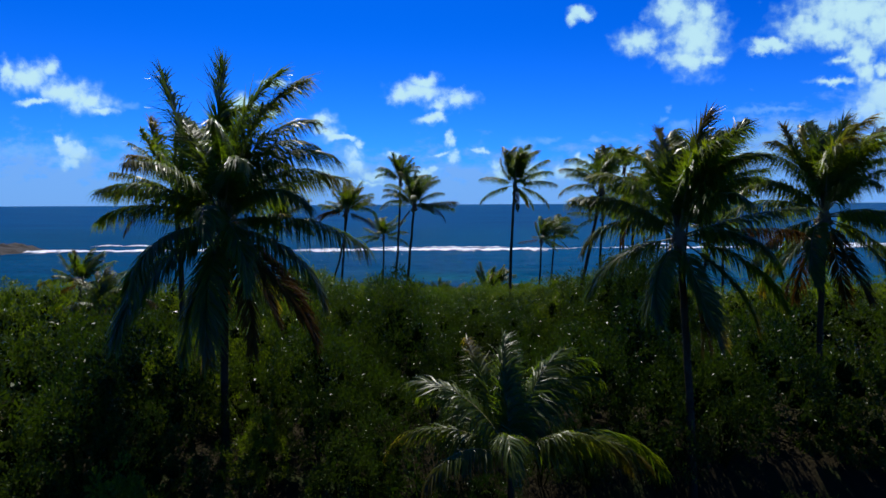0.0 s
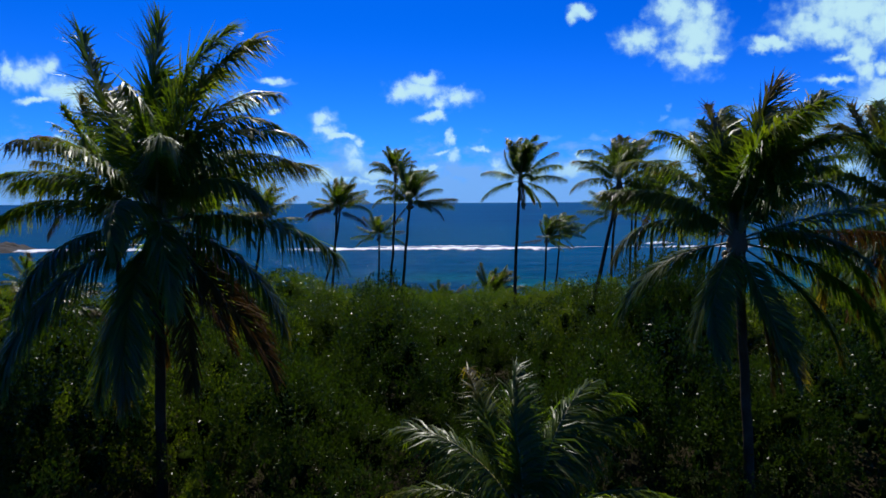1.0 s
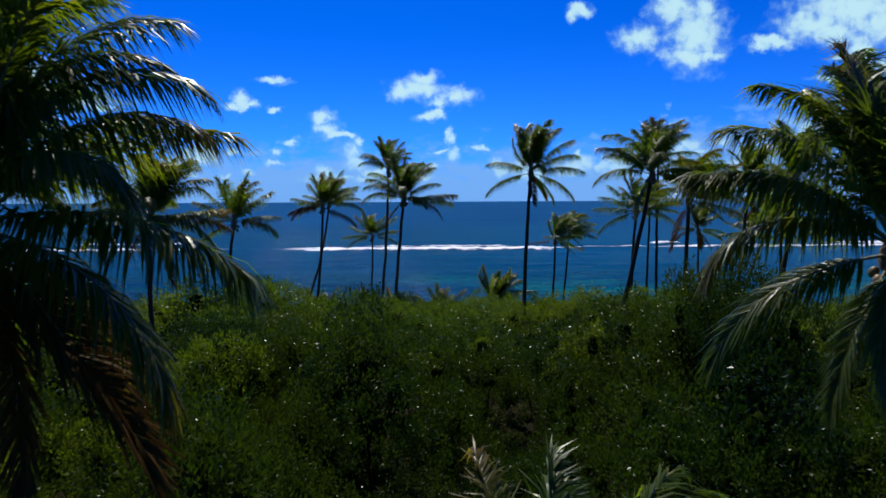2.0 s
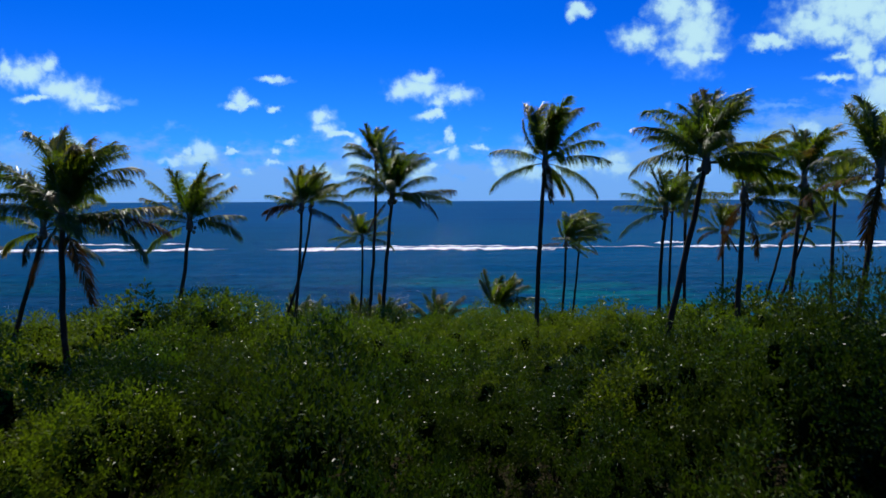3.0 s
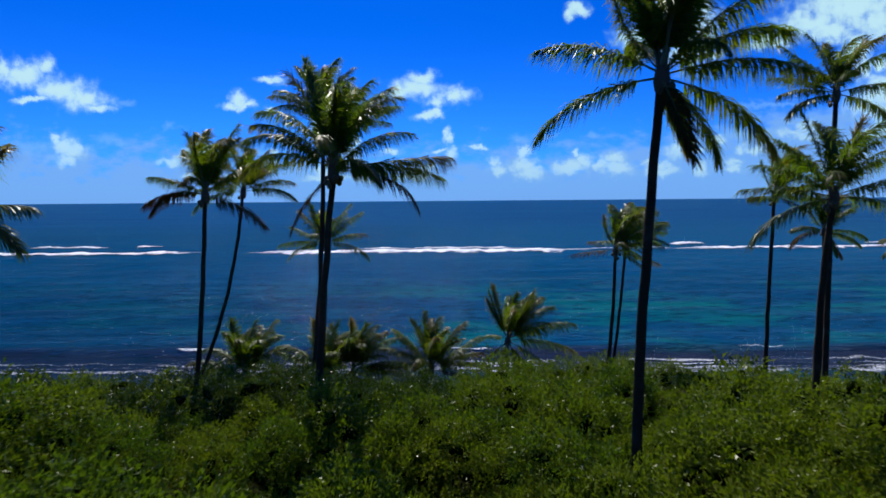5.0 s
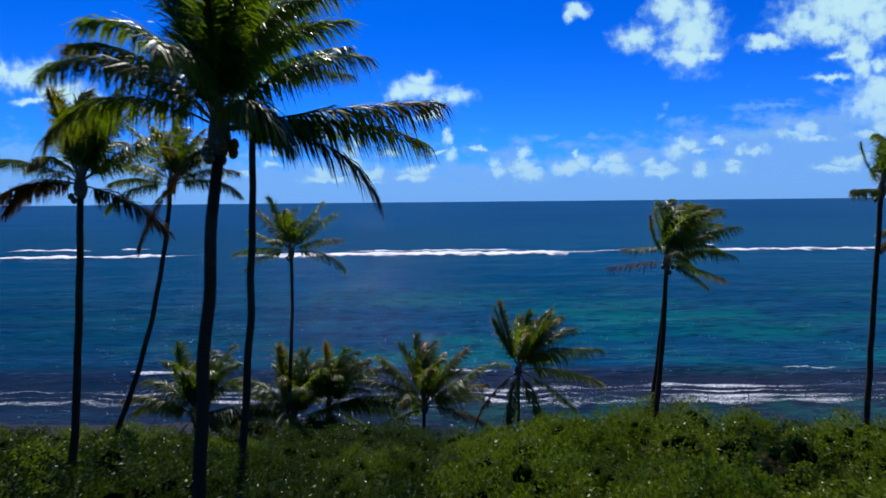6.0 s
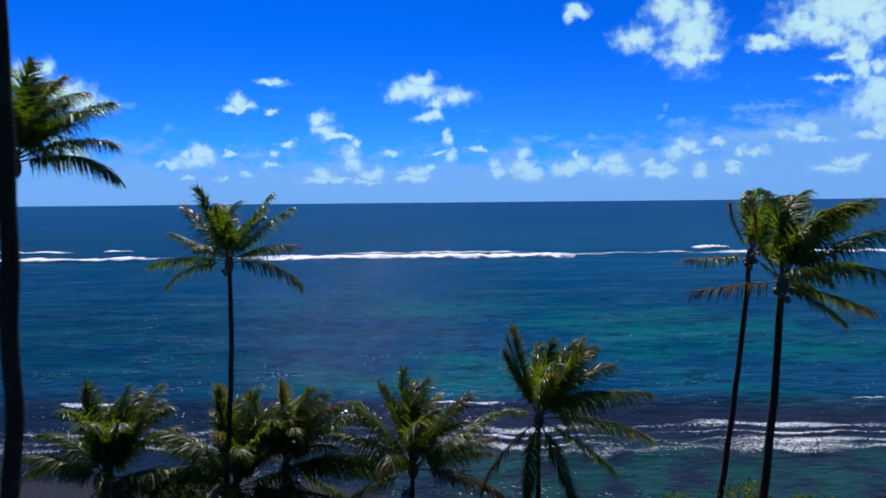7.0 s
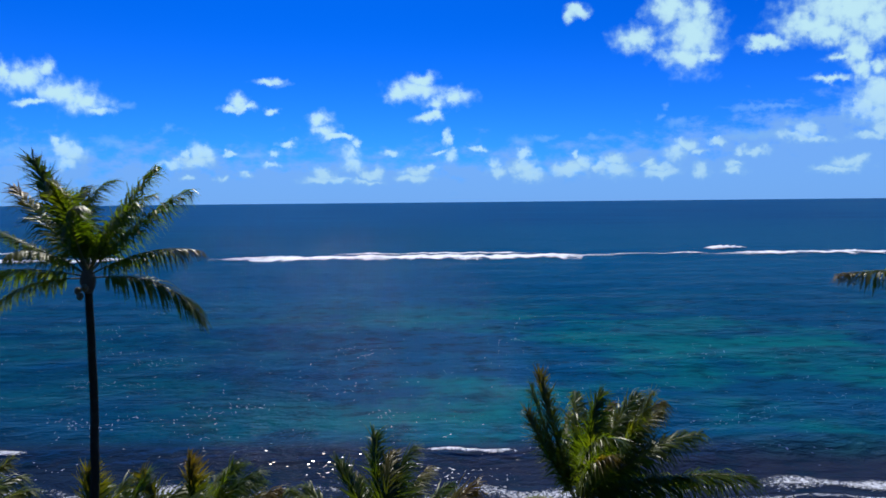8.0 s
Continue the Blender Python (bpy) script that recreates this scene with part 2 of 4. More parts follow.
def make_bark():
    m = Mat("palm_bark")
    v = m.coords((1, 1, 1))
    w = m.n.new("ShaderNodeTexWave")
    w.wave_type, w.bands_direction = "BANDS", "Z"
    m.l.new(v, w.inputs["Vector"])
    w.inputs["Scale"].default_value, w.inputs["Distortion"].default_value, w.inputs["Detail"].default_value = 3.4, 5.0, 4
    n = m.noise(v, 6.0, 6)
    c = m.mix(n, (0.028, 0.018, 0.007, 1), (0.066, 0.045, 0.018, 1))
    c = m.mix(m.step(m.noise(v, 0.8, 3), 0.5, 0.7), c, (0.085, 0.064, 0.032, 1))
    c = m.mix(m.math("MULTIPLY", w.outputs["Fac"], 0.3), c, (0.06, 0.05, 0.04, 1))
    m.set(Base_Color=c, Roughness=0.92, Specular_IOR_Level=0.12, Normal=m.bump(n, 0.6, 0.03, m.bump(w.outputs["Fac"], 0.35, 0.015)))
    return m.m


def make_fibre():
    m = Mat("palm_fibre")
    n = m.noise(m.coords((14, 14, 2)), 3.0, 5)
    m.set(Base_Color=m.mix(n, (0.07, 0.045, 0.025, 1), (0.22, 0.15, 0.08, 1)), Roughness=0.95, Normal=m.bump(n, 0.8, 0.03))
    return m.m


def make_nut():
    m = Mat("coconut_husk")
    c = m.mix(rand(m), (0.10, 0.12, 0.025, 1), (0.22, 0.12, 0.04, 1))
    m.set(Base_Color=m.mix(m.noise(m.coords(), 9.0, 4), c, (0.07, 0.06, 0.02, 1)), Roughness=0.45)
    return m.m


def make_soil():
    """Litter under the shrubs, pale sand on the beach, darker and wet at the waterline."""
    m = Mat("ground_soil_sand")
    v = m.coords()
    pos = m.n.new("ShaderNodeSeparateXYZ")
    m.l.new(v, pos.inputs[0])
    n1, n2 = m.noise(v, 0.35, 5), m.noise(v, 5.0, 6)
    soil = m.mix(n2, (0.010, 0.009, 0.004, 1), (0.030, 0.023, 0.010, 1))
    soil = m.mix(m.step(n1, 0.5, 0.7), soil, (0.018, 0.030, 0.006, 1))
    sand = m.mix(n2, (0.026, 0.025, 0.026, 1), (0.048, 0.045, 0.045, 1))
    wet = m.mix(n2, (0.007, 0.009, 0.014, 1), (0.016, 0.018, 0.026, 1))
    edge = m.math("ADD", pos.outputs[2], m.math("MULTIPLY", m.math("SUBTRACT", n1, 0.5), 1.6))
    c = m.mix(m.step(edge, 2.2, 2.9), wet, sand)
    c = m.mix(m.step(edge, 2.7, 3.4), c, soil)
    m.set(Base_Color=c, Roughness=m.step(edge, 0.6, 1.8, 0.7, 0.95), Specular_IOR_Level=0.08, Normal=m.bump(n2, 0.7, 0.12))
    return m.m


def make_water():
    """Clear shallows over sand and reef flat: the colour of the bed shows, deep blue outside the reef."""
    m = Mat("sea_water")
    v = m.coords()
    pos = m.n.new("ShaderNodeSeparateXYZ")
    m.l.new(v, pos.inputs[0])
    off = pos.outputs[1]
    long_ = m.coords((0.6, 1.0, 1.0))
    patch = m.noise(long_, 0.035, 5, 0.5)
    # long streaks in the colour stand in for the light and dark of waves
    wave_streak = m.noise(m.coords((0.10, 1.0, 1.0)), 0.16, 5, 0.6)
    fine = m.noise(v, 0.25, 5, 0.6)
    shore = m.math("ADD", off, m.math("MULTIPLY", m.math("SUBTRACT", patch, 0.5), 55.0))
    strand = m.math("ADD", off, m.math("MULTIPLY", m.math("SUBTRACT", patch, 0.5), 14.0))
    deep = m.mix(wave_streak, (0.0014, 0.027, 0.074, 1), (0.0014, 0.066, 0.142, 1))
    teal = m.mix(fine, (0.0015, 0.064, 0.088, 1), (0.0015, 0.122, 0.130, 1))
    flat_ = m.mix(fine, (0.010, 0.014, 0.031, 1), (0.018, 0.028, 0.050, 1))
    lagoon = m.math("MULTIPLY", m.step(shore, 118, 134), m.math("SUBTRACT", 1.0, m.step(shore, 165, 215)))
    lagoon = m.math("MULTIPLY", lagoon, m.step(m.math("ADD", patch, m.math("MULTIPLY", m.math("SUBTRACT", m.noise(long_, 0.12, 5, 0.6), 0.5), 0.55)), 0.43, 0.60))
    lagoon = m.math("MULTIPLY", lagoon, m.step(wave_streak, 0.28, 0.58, 0.40, 1.0))
    lagoon = m.math("MULTIPLY", lagoon, m.step(pos.outputs[0], -45, 8, 0.50, 1.0))
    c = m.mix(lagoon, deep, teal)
    c = m.mix(m.math("SUBTRACT", 1.0, m.step(strand, 124, 130)), c, flat_)
    # the colour is darkened to the left to offset the milky sheen there
    c = m.mix(m.math("MULTIPLY", m.step(pos.outputs[0], -22, 12, 0.42, 0.0), m.step(off, 165, 210, 1.0, 0.0)), c, (0.001, 0.016, 0.036, 1))
    # cloud reflection painted into the colour towards the right, inside the reef
    c = m.mix(m.math("MULTIPLY", m.step(off, 165, 250, 0.0, 0.42), m.step(pos.outputs[0], -50, 70)), c, (0.006, 0.084, 0.190, 1))
    # darker mottling in the water colour, weaker farther out
    mottle = m.math("MULTIPLY", m.step(m.noise(m.coords((0.55, 1.0, 1.0)), 0.42, 6, 0.62), 0.46, 0.66), m.math("SUBTRACT", 0.6, m.step(off, 150, 270, 0.0, 0.45)))
    c = m.mix(mottle, c, (0.001, 0.016, 0.034, 1))
    # green over the sandy bed just off the beach
    c = m.mix(m.math("MULTIPLY", m.math("SUBTRACT", 1.0, m.step(strand, 113, 118)), m.math("MULTIPLY", m.step(fine, 0.36, 0.60), m.step(pos.outputs[0], -8, 10))), c, (0.010, 0.048, 0.048, 1))
    c = m.mix(m.step(off, 300, 700), c, m.mix(m.step(m.noise(m.coords((0.08, 1.0, 1.0)), 0.05, 5, 0.6), 0.35, 0.65), (0.0012, 0.036, 0.116, 1), (0.0012, 0.062, 0.160, 1)))
    ripple = m.noise(m.coords((0.45, 1.0, 1.0)), 0.8, 4, 0.62)
    swell = m.noise(m.coords((0.25, 1.0, 1.0)), 0.11, 4, 0.5)
    chop = m.noise(m.coords((0.6, 1.0, 1.0)), 4.0, 5, 0.65)
    nb = m.bump(chop, 1.0, 0.035, m.bump(ripple, 1.0, 0.65, m.bump(swell, 1.0, 1.5)))
    # steep small waves everywhere: the mirror share does not climb to one at the horizon
    m.set(Base_Color=c, Roughness=0.9, Specular_IOR_Level=0.0, Normal=nb)
    shine = m.n.new("ShaderNodeBsdfGlossy")
    shine.inputs["Roughness"].default_value = 0.065
    m.l.new(nb, shine.inputs["Normal"])
    s = m.n.new("ShaderNodeMixShader")
    tilt = m.n.new("ShaderNodeLayerWeight")
    tilt.inputs["Blend"].default_value = 0.5
    m.l.new(nb, tilt.inputs["Normal"])
    m.l.new(m.step(tilt.outputs["Facing"], 0.45, 1.0, 0.006, 0.13), s.inputs[0])
    m.l.new(m.b.outputs[0], s.inputs[1])
    m.l.new(shine.outputs[0], s.inputs[2])
    # glossy specks placed in flocks, standing in for small steep facets that catch the sun
    cell = m.n.new("ShaderNodeTexVoronoi")
    m.l.new(m.coords((6.5, 15.0, 1.0)), cell.inputs["Vector"])
    cell.inputs["Scale"].default_value = 1.0
    pick = m.n.new("ShaderNodeSeparateColor")
    m.l.new(cell.outputs["Color"], pick.inputs[0])
    flock = m.step(m.noise(m.coords((0.35, 1.0, 1.0)), 0.20, 4, 0.6), 0.54, 0.68)
    flock = m.math("MULTIPLY", flock, m.step(off, 118, 190, 1.0, 0.1))
    lit = m.math("MULTIPLY", m.step(m.math("ADD", pick.outputs[0], m.math("MULTIPLY", flock, 0.028)), 0.9985, 0.9995), 0.6)
    glint = m.n.new("ShaderNodeBsdfGlossy")
    glint.inputs["Roughness"].default_value = 0.34
    both = m.n.new("ShaderNodeMixShader")
    m.l.new(lit, both.inputs[0])
    m.l.new(s.outputs[0], both.inputs[1])
    m.l.new(glint.outputs[0], both.inputs[2])
    m.l.new(both.outputs[0], m.out.inputs["Surface"])
    return m.m


def make_foam(name, hold, grain, soft=0.12):
    m = Mat(name)
    v = m.coords((0.6, 1.0, 1.0))
    n = m.noise(v, grain, 8, 0.72)
    wide = m.noise(v, 0.12, 4)
    m.set(Base_Color=m.mix(n, (0.62, 0.70, 0.74, 1), (0.90, 0.92, 0.92, 1)), Roughness=0.8, Normal=m.bump(n, 0.8, 0.3))
    uv = m.n.new("ShaderNodeUVMap").outputs[0]
    sep = m.n.new("ShaderNodeSeparateXYZ")
    m.l.new(uv, sep.inputs[0])
    core = m.math("ADD", m.math("MULTIPLY", sep.outputs[1], 0.55), m.math("MULTIPLY", wide, 0.45))
    a = m.step(m.math("ADD", core, m.math("MULTIPLY", n, 0.8)), hold, hold + soft)
    clear = m.n.new("ShaderNodeBsdfTransparent")
    s = m.n.new("ShaderNodeMixShader")
    m.l.new(a, s.inputs[0])
    m.l.new(clear.outputs[0], s.inputs[1])
    m.l.new(m.b.outputs[0], s.inputs[2])
    m.l.new(s.outputs[0], m.out.inputs["Surface"])
    return m.m


def make_rock():
    m = Mat("dark_rock")
    n = m.noise(m.coords(), 0.5, 8, 0.65)
    m.set(Base_Color=m.mix(n, (0.004, 0.0034, 0.003, 1), (0.013, 0.010, 0.009, 1)), Roughness=0.9, Normal=m.bump(n, 1.0, 0.6))
    return m.m


M_RIB, M_TWIG_SHADE, M_BARK, M_FIBRE, M_NUT = make_midrib(), make_twig_shade(), make_bark(), make_fibre(), make_nut()
M_SOIL, M_WATER, M_ROCK = make_soil(), make_water(), make_rock()
M_FOAM, M_LACE, M_CREST = make_foam("breaker_foam", 0.80, 2.6, 0.34), make_foam("shore_foam", 1.12, 6.5, 0.16), make_foam("crest_foam", 1.04, 5.0)


# ---------------------------------------------------------------- the lie of the land
def smooth(a, b, v):
    k = min(1.0, max(0.0, (v - a) / (b - a)))
    return k * k * (3 - 2 * k)


def wobble(x, y, size, seed=0.0):
    return noise.noise(Vector((x / size, y / size, seed)))


PROFILE = ((-5000, 40.0), (-60, 17.5), (10, 13.0), (34, 13.3), (46, 12.8), (58, 11.5), (66, 10.4), (75, 8.9), (83, 6.8), (90, 4.6), (97, 2.5), (103, 1.1), (108, 0.4), (112, -0.15), (120, -0.6), (130, -1.2), (150, -2.2), (300, -3.0), (420, -14), (5000, -60))


def ground_z(x, y):
    """Height of the ground over the sea: a plateau behind, a bank, a narrow beach, the reef flat."""
    yy = y + 4.5 * smooth(-14, 6, x) * smooth(92, 106, y) * smooth(150, 118, y) + 3.5 * wobble(x, y, 26.0, 3.0) + (0.10 * max(0.0, -x - 27) + 0.05 * max(0.0, x - 26)) * (1 - smooth(92, 100, y)) * smooth(20, 50, y) * smooth(80, 40, abs(x) * 0.7)
    for (y0, z0), (y1, z1) in zip(PROFILE, PROFILE[1:]):
        if yy <= y1:
            z = z0 + (z1 - z0) * (yy - y0) / (y1 - y0)
            break
    land = smooth(112, 96, y)
    # deeper soil on the plateau, under taller shrubs
    z -= 1.3 * smooth(58, 42, y) * smooth(-40, 0, y)
    # a hollow on the right before the thicket closes
    z -= (3.4 + 3.0 * smooth(4, 11, x)) * smooth(31, 23, y + 0.12 * (x - 3)) * smooth(-5, 1.5, x) * smooth(-10, 4, y)
    z -= 1.8 * smooth(25, 18, y) * smooth(-40, 0, y)
    z -= 1.9 * math.exp(-((x - 5) / 6.0) ** 2 - ((y - 37) / 3.6) ** 2)
    z += 1.4 * math.exp(-((x - 16) / 9.0) ** 2 - ((y - 89) / 6.0) ** 2)
    z += 2.9 * math.exp(-((x - 13) / 3.8) ** 2 - ((y - 40) / 3.6) ** 2)
    z -= 1.0 * math.exp(-((x - 2) / 4.0) ** 2 - ((y - 77) / 5.0) ** 2)
    z += 0.9 * math.exp(-((x + 14) / 4.5) ** 2 - ((y - 63) / 5.0) ** 2) + 0.7 * math.exp(-((x - 20) / 4.0) ** 2 - ((y - 67) / 5.0) ** 2)
    z += 0.7 * math.exp(-((x + 20) / 6.0) ** 2 - ((y - 88) / 6.0) ** 2)
    z -= 1.2 * math.exp(-((x - 21) / 6.0) ** 2 - ((y - 37) / 5.0) ** 2)
    return z + land * (0.9 * wobble(x, y, 11.0, 1.0) + 0.3 * wobble(x, y, 3.0, 2.0)) + 0.12 * wobble(x, y, 2.0, 5.0)


def mesh_from(name, verts, faces, materials, slots=None, soft=False):
    """A mesh out of arrays; faces are triangles or quads."""
    me = bpy.data.meshes.new(name)
    verts, faces = np.asarray(verts, dtype=np.float32), np.asarray(faces, dtype=np.int32)
    k = faces.shape[1]
    me.vertices.add(len(verts))
    me.vertices.foreach_set("co", verts.ravel())
    me.loops.add(faces.size)
    me.loops.foreach_set("vertex_index", faces.ravel())
    me.polygons.add(len(faces))
    me.polygons.foreach_set("loop_start", np.arange(0, faces.size, k, dtype=np.int32))
    for m in materials:
        me.materials.append(m)
    if slots is not None:
        me.polygons.foreach_set("material_index", np.asarray(slots, dtype=np.int32))
    if soft:
        me.polygons.foreach_set("use_smooth", np.ones(len(faces), dtype=bool))
    me.update(calc_edges=True)
    return me


def part(name, me, parent=None, label="", m=None):
    ob = new(name, me)
    if parent is not None:
        ob.parent = parent
    if m is not None:
        ob.matrix_basis = m
    if label:
        ob["label"] = label
    return ob


def steps(*runs):
    """Values from runs of (start, end, step)."""
    v = []
    for a, b, d in runs:
        n = max(1, round((b - a) / d))
        v += [a + (b - a) * i / n for i in range(n)]
    return v + [runs[-1][1]]


def sheet(name, xs, ys, z, material):
    verts = [(x, y, z(x, y)) for y in ys for x in xs]
    w = len(xs)
    faces = [(j * w + i, j * w + i + 1, (j + 1) * w + i + 1, (j + 1) * w + i) for j in range(len(ys) - 1) for i in range(w - 1)]
    return mesh_from(name, verts, faces, [material], soft=True)


xs = steps((-4900, -400, 500), (-400, -70, 30), (-70, 70, 2.0), (70, 400, 30), (400, 4900, 500))
ys = steps((-4900, -300, 460), (-300, -20, 20), (-20, 124, 1.6), (124, 300, 12), (300, 4900, 460))
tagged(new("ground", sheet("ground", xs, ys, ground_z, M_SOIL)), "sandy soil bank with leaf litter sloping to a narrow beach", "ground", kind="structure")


def crest(x):
    """Where the last wave stands before the beach."""
    return 126.4 + 2.0 * wobble(x, 0, 22.0, 4.0)


def sea_z(x, y):
    """Small swell near the land, flattening at the waterline."""
    near = smooth(900, 250, y) * smooth(110, 124, y)
    s = 0.30 * math.sin(y / 3.4 + 1.6 * wobble(x, y, 40.0, 7.0)) * (0.5 + wobble(x, y, 25.0, 8.0)) + 0.25 * wobble(x * 0.4, y, 5.0, 9.0)
    # a low wave that rises before it breaks on the beach
    s += 0.55 * math.exp(-((y - crest(x)) / 1.5) ** 2) * (0.5 + 0.5 * smooth(-0.4, 0.3, wobble(x, 3, 15.0, 6.0)))
    return near * s


xs = steps((-4900, -500, 440), (-500, -120, 20), (-120, 120, 2.4), (120, 500, 20), (500, 4900, 440))
ys = steps((102, 180, 0.9), (180, 320, 2.5), (320, 900, 30), (900, 3400, 250))
tagged(new("water", sheet("water", xs, ys, sea_z, M_WATER)), "deep blue sea with turquoise shallows inside the reef", "sea", kind="structure")


def foam_strip(name, x0, x1, y_of, width, height, material, seed, dx=1.2, rows=9, base=sea_z):
    """White water: a long heaped strip, thin and torn at its edges."""
    n = max(8, int((x1 - x0) / dx))
    verts, uv = [], []
    for i in range(n + 1):
        k = i / n
        x = x0 + (x1 - x0) * k
        end = min(1.0, 6 * k, 6 * (1 - k))
        w = width * (0.35 + 0.65 * end) * (1.0 + 0.8 * wobble(x, seed, 13.0, 2.0) + 0.5 * wobble(x, seed, 4.0, 3.0))
        h = height * end * max(0.1, 1.0 + 1.3 * wobble(x, seed, 9.0, 5.0))
        for j in range(rows):
            s = j / (rows - 1)
            y = y_of(x) + (s - 0.5) * w + 0.25 * w * wobble(x, s * 7 + seed, 3.0, 7.0)
            bulge = math.sin(math.pi * s) ** 1.4
            lump = max(0.0, 1 + 0.9 * wobble(x * 1.4, y, 1.6, seed))
            verts.append((x, y, base(x, y) + 0.05 + h * bulge * lump))
            uv.append((k, bulge * (0.4 + 0.6 * end)))
    faces = [(i * rows + j, (i + 1) * rows + j, (i + 1) * rows + j + 1, i * rows + j + 1) for i in range(n) for j in range(rows - 1)]
    me = mesh_from(name, verts, faces, [material], soft=True)
    layer = me.uv_layers.new(name="UVMap")
    order = np.array([v for f in faces for v in f])
    layer.data.foreach_set("uv", np.array(uv, dtype=np.float32)[order].ravel())
    return tagged(new(name, me), "white breaking wave foam on the sea surface", "foam", kind="stuff")


def reef(x):
    return 286 + 3.0 * wobble(x, 0, 60.0, 1.0) + 0.02 * x


# breakers on the outer reef: a low face and the wash that runs in before it
foam_strip("reef_breaker", -78, 66, lambda x: reef(x) - 5, 20, 0.30, M_FOAM, 1.0)
foam_strip("reef_breaker", -40, 40, lambda x: reef(x) + 9, 6.0, 0.40, M_FOAM, 2.0)
foam_strip("reef_breaker", -225, -96, lambda x: reef(x) - 4, 12, 0.4, M_FOAM, 3.0)
foam_strip("reef_breaker", -190, -150, lambda x: reef(x) + 26, 11, 0.5, M_FOAM, 4.0)
foam_strip("reef_breaker", -142, -128, lambda x: reef(x) + 30, 9, 0.5, M_FOAM, 4.5)
foam_strip("reef_breaker", 60, 100, lambda x: reef(x) - 2, 6, 0.3, M_FOAM, 5.0)
foam_strip("reef_breaker", 93, 250, lambda x: reef(x) - 4, 15, 0.5, M_FOAM, 6.0)
foam_strip("reef_breaker", 104, 122, lambda x: reef(x) + 16, 9, 0.5, M_FOAM, 7.0)
foam_strip("reef_breaker", 190, 260, lambda x: reef(x) + 12, 14, 0.5, M_FOAM, 8.0)
foam_strip("reef_breaker", -330, -240, lambda x: reef(x) + 4, 14, 0.6, M_FOAM, 9.0)


def beach(x):
    return 117.0 + 1.4 * wobble(x, 0, 22.0, 12.0) + 1.0 * wobble(x, 0, 6.0, 13.0)


def lap(x, y):
    return max(sea_z(x, y), ground_z(x, y)) + 0.02


# the wash along the beach
foam_strip("shore_wash", -95, 100, lambda x: beach(x) - 0.6, 4.4, 0.06, M_LACE, 21.0, dx=0.6, base=lap)
foam_strip("shore_wash", -80, 90, lambda x: beach(x) + 1.0, 1.8, 0.14, M_LACE, 22.0, dx=0.6, base=lap)
foam_strip("shore_wash", -90, 90, lambda x: beach(x) + 3.0, 3.6, 0.05, M_LACE, 27.0, dx=0.6, base=lap)
foam_strip("shore_wash", 2, 70, lambda x: beach(x) - 2.0, 5.4, 0.05, M_LACE, 26.0, dx=0.6, base=lap)
foam_strip("shore_wave", -38, -30, lambda x: crest(x) - 0.5, 1.3, 0.18, M_CREST, 23.0, dx=0.4)
foam_strip("shore_wave", 0, 9, lambda x: crest(x) - 0.5, 1.1, 0.16, M_CREST, 24.0, dx=0.4)
foam_strip("shore_wave", 43, 52, lambda x: crest(x) - 0.5, 1.3, 0.20, M_CREST, 25.0, dx=0.4)


def headland():
    """Low dark rock that runs out to the reef."""
    nx, ny = 110, 44
    verts = []
    for j in range(ny):
        for i in range(nx):
            x, y = -320 + 126 * i / (nx - 1), 246 + 56 * j / (ny - 1)
            edge = math.sin(math.pi * min(1, j / (ny - 1))) ** 0.7 * smooth(1.0, 0.86, i / (nx - 1))
            z = -1.5 + edge * (4.6 + 2.6 * wobble(x, y, 14.0, 1.0) + 2.0 * wobble(x, y, 5.0, 2.0) + 1.8 * wobble(x, y, 2.6, 3.0))
            verts.append((x, y, z))
    faces = [(j * nx + i, j * nx + i + 1, (j + 1) * nx + i + 1, (j + 1) * nx + i) for j in range(ny - 1) for i in range(nx - 1)]
    return tagged(new("rock_headland", mesh_from("rock_headland", verts, faces, [M_ROCK])), "low dark brown rock headland washed by waves", "rock", kind="structure")


headland()


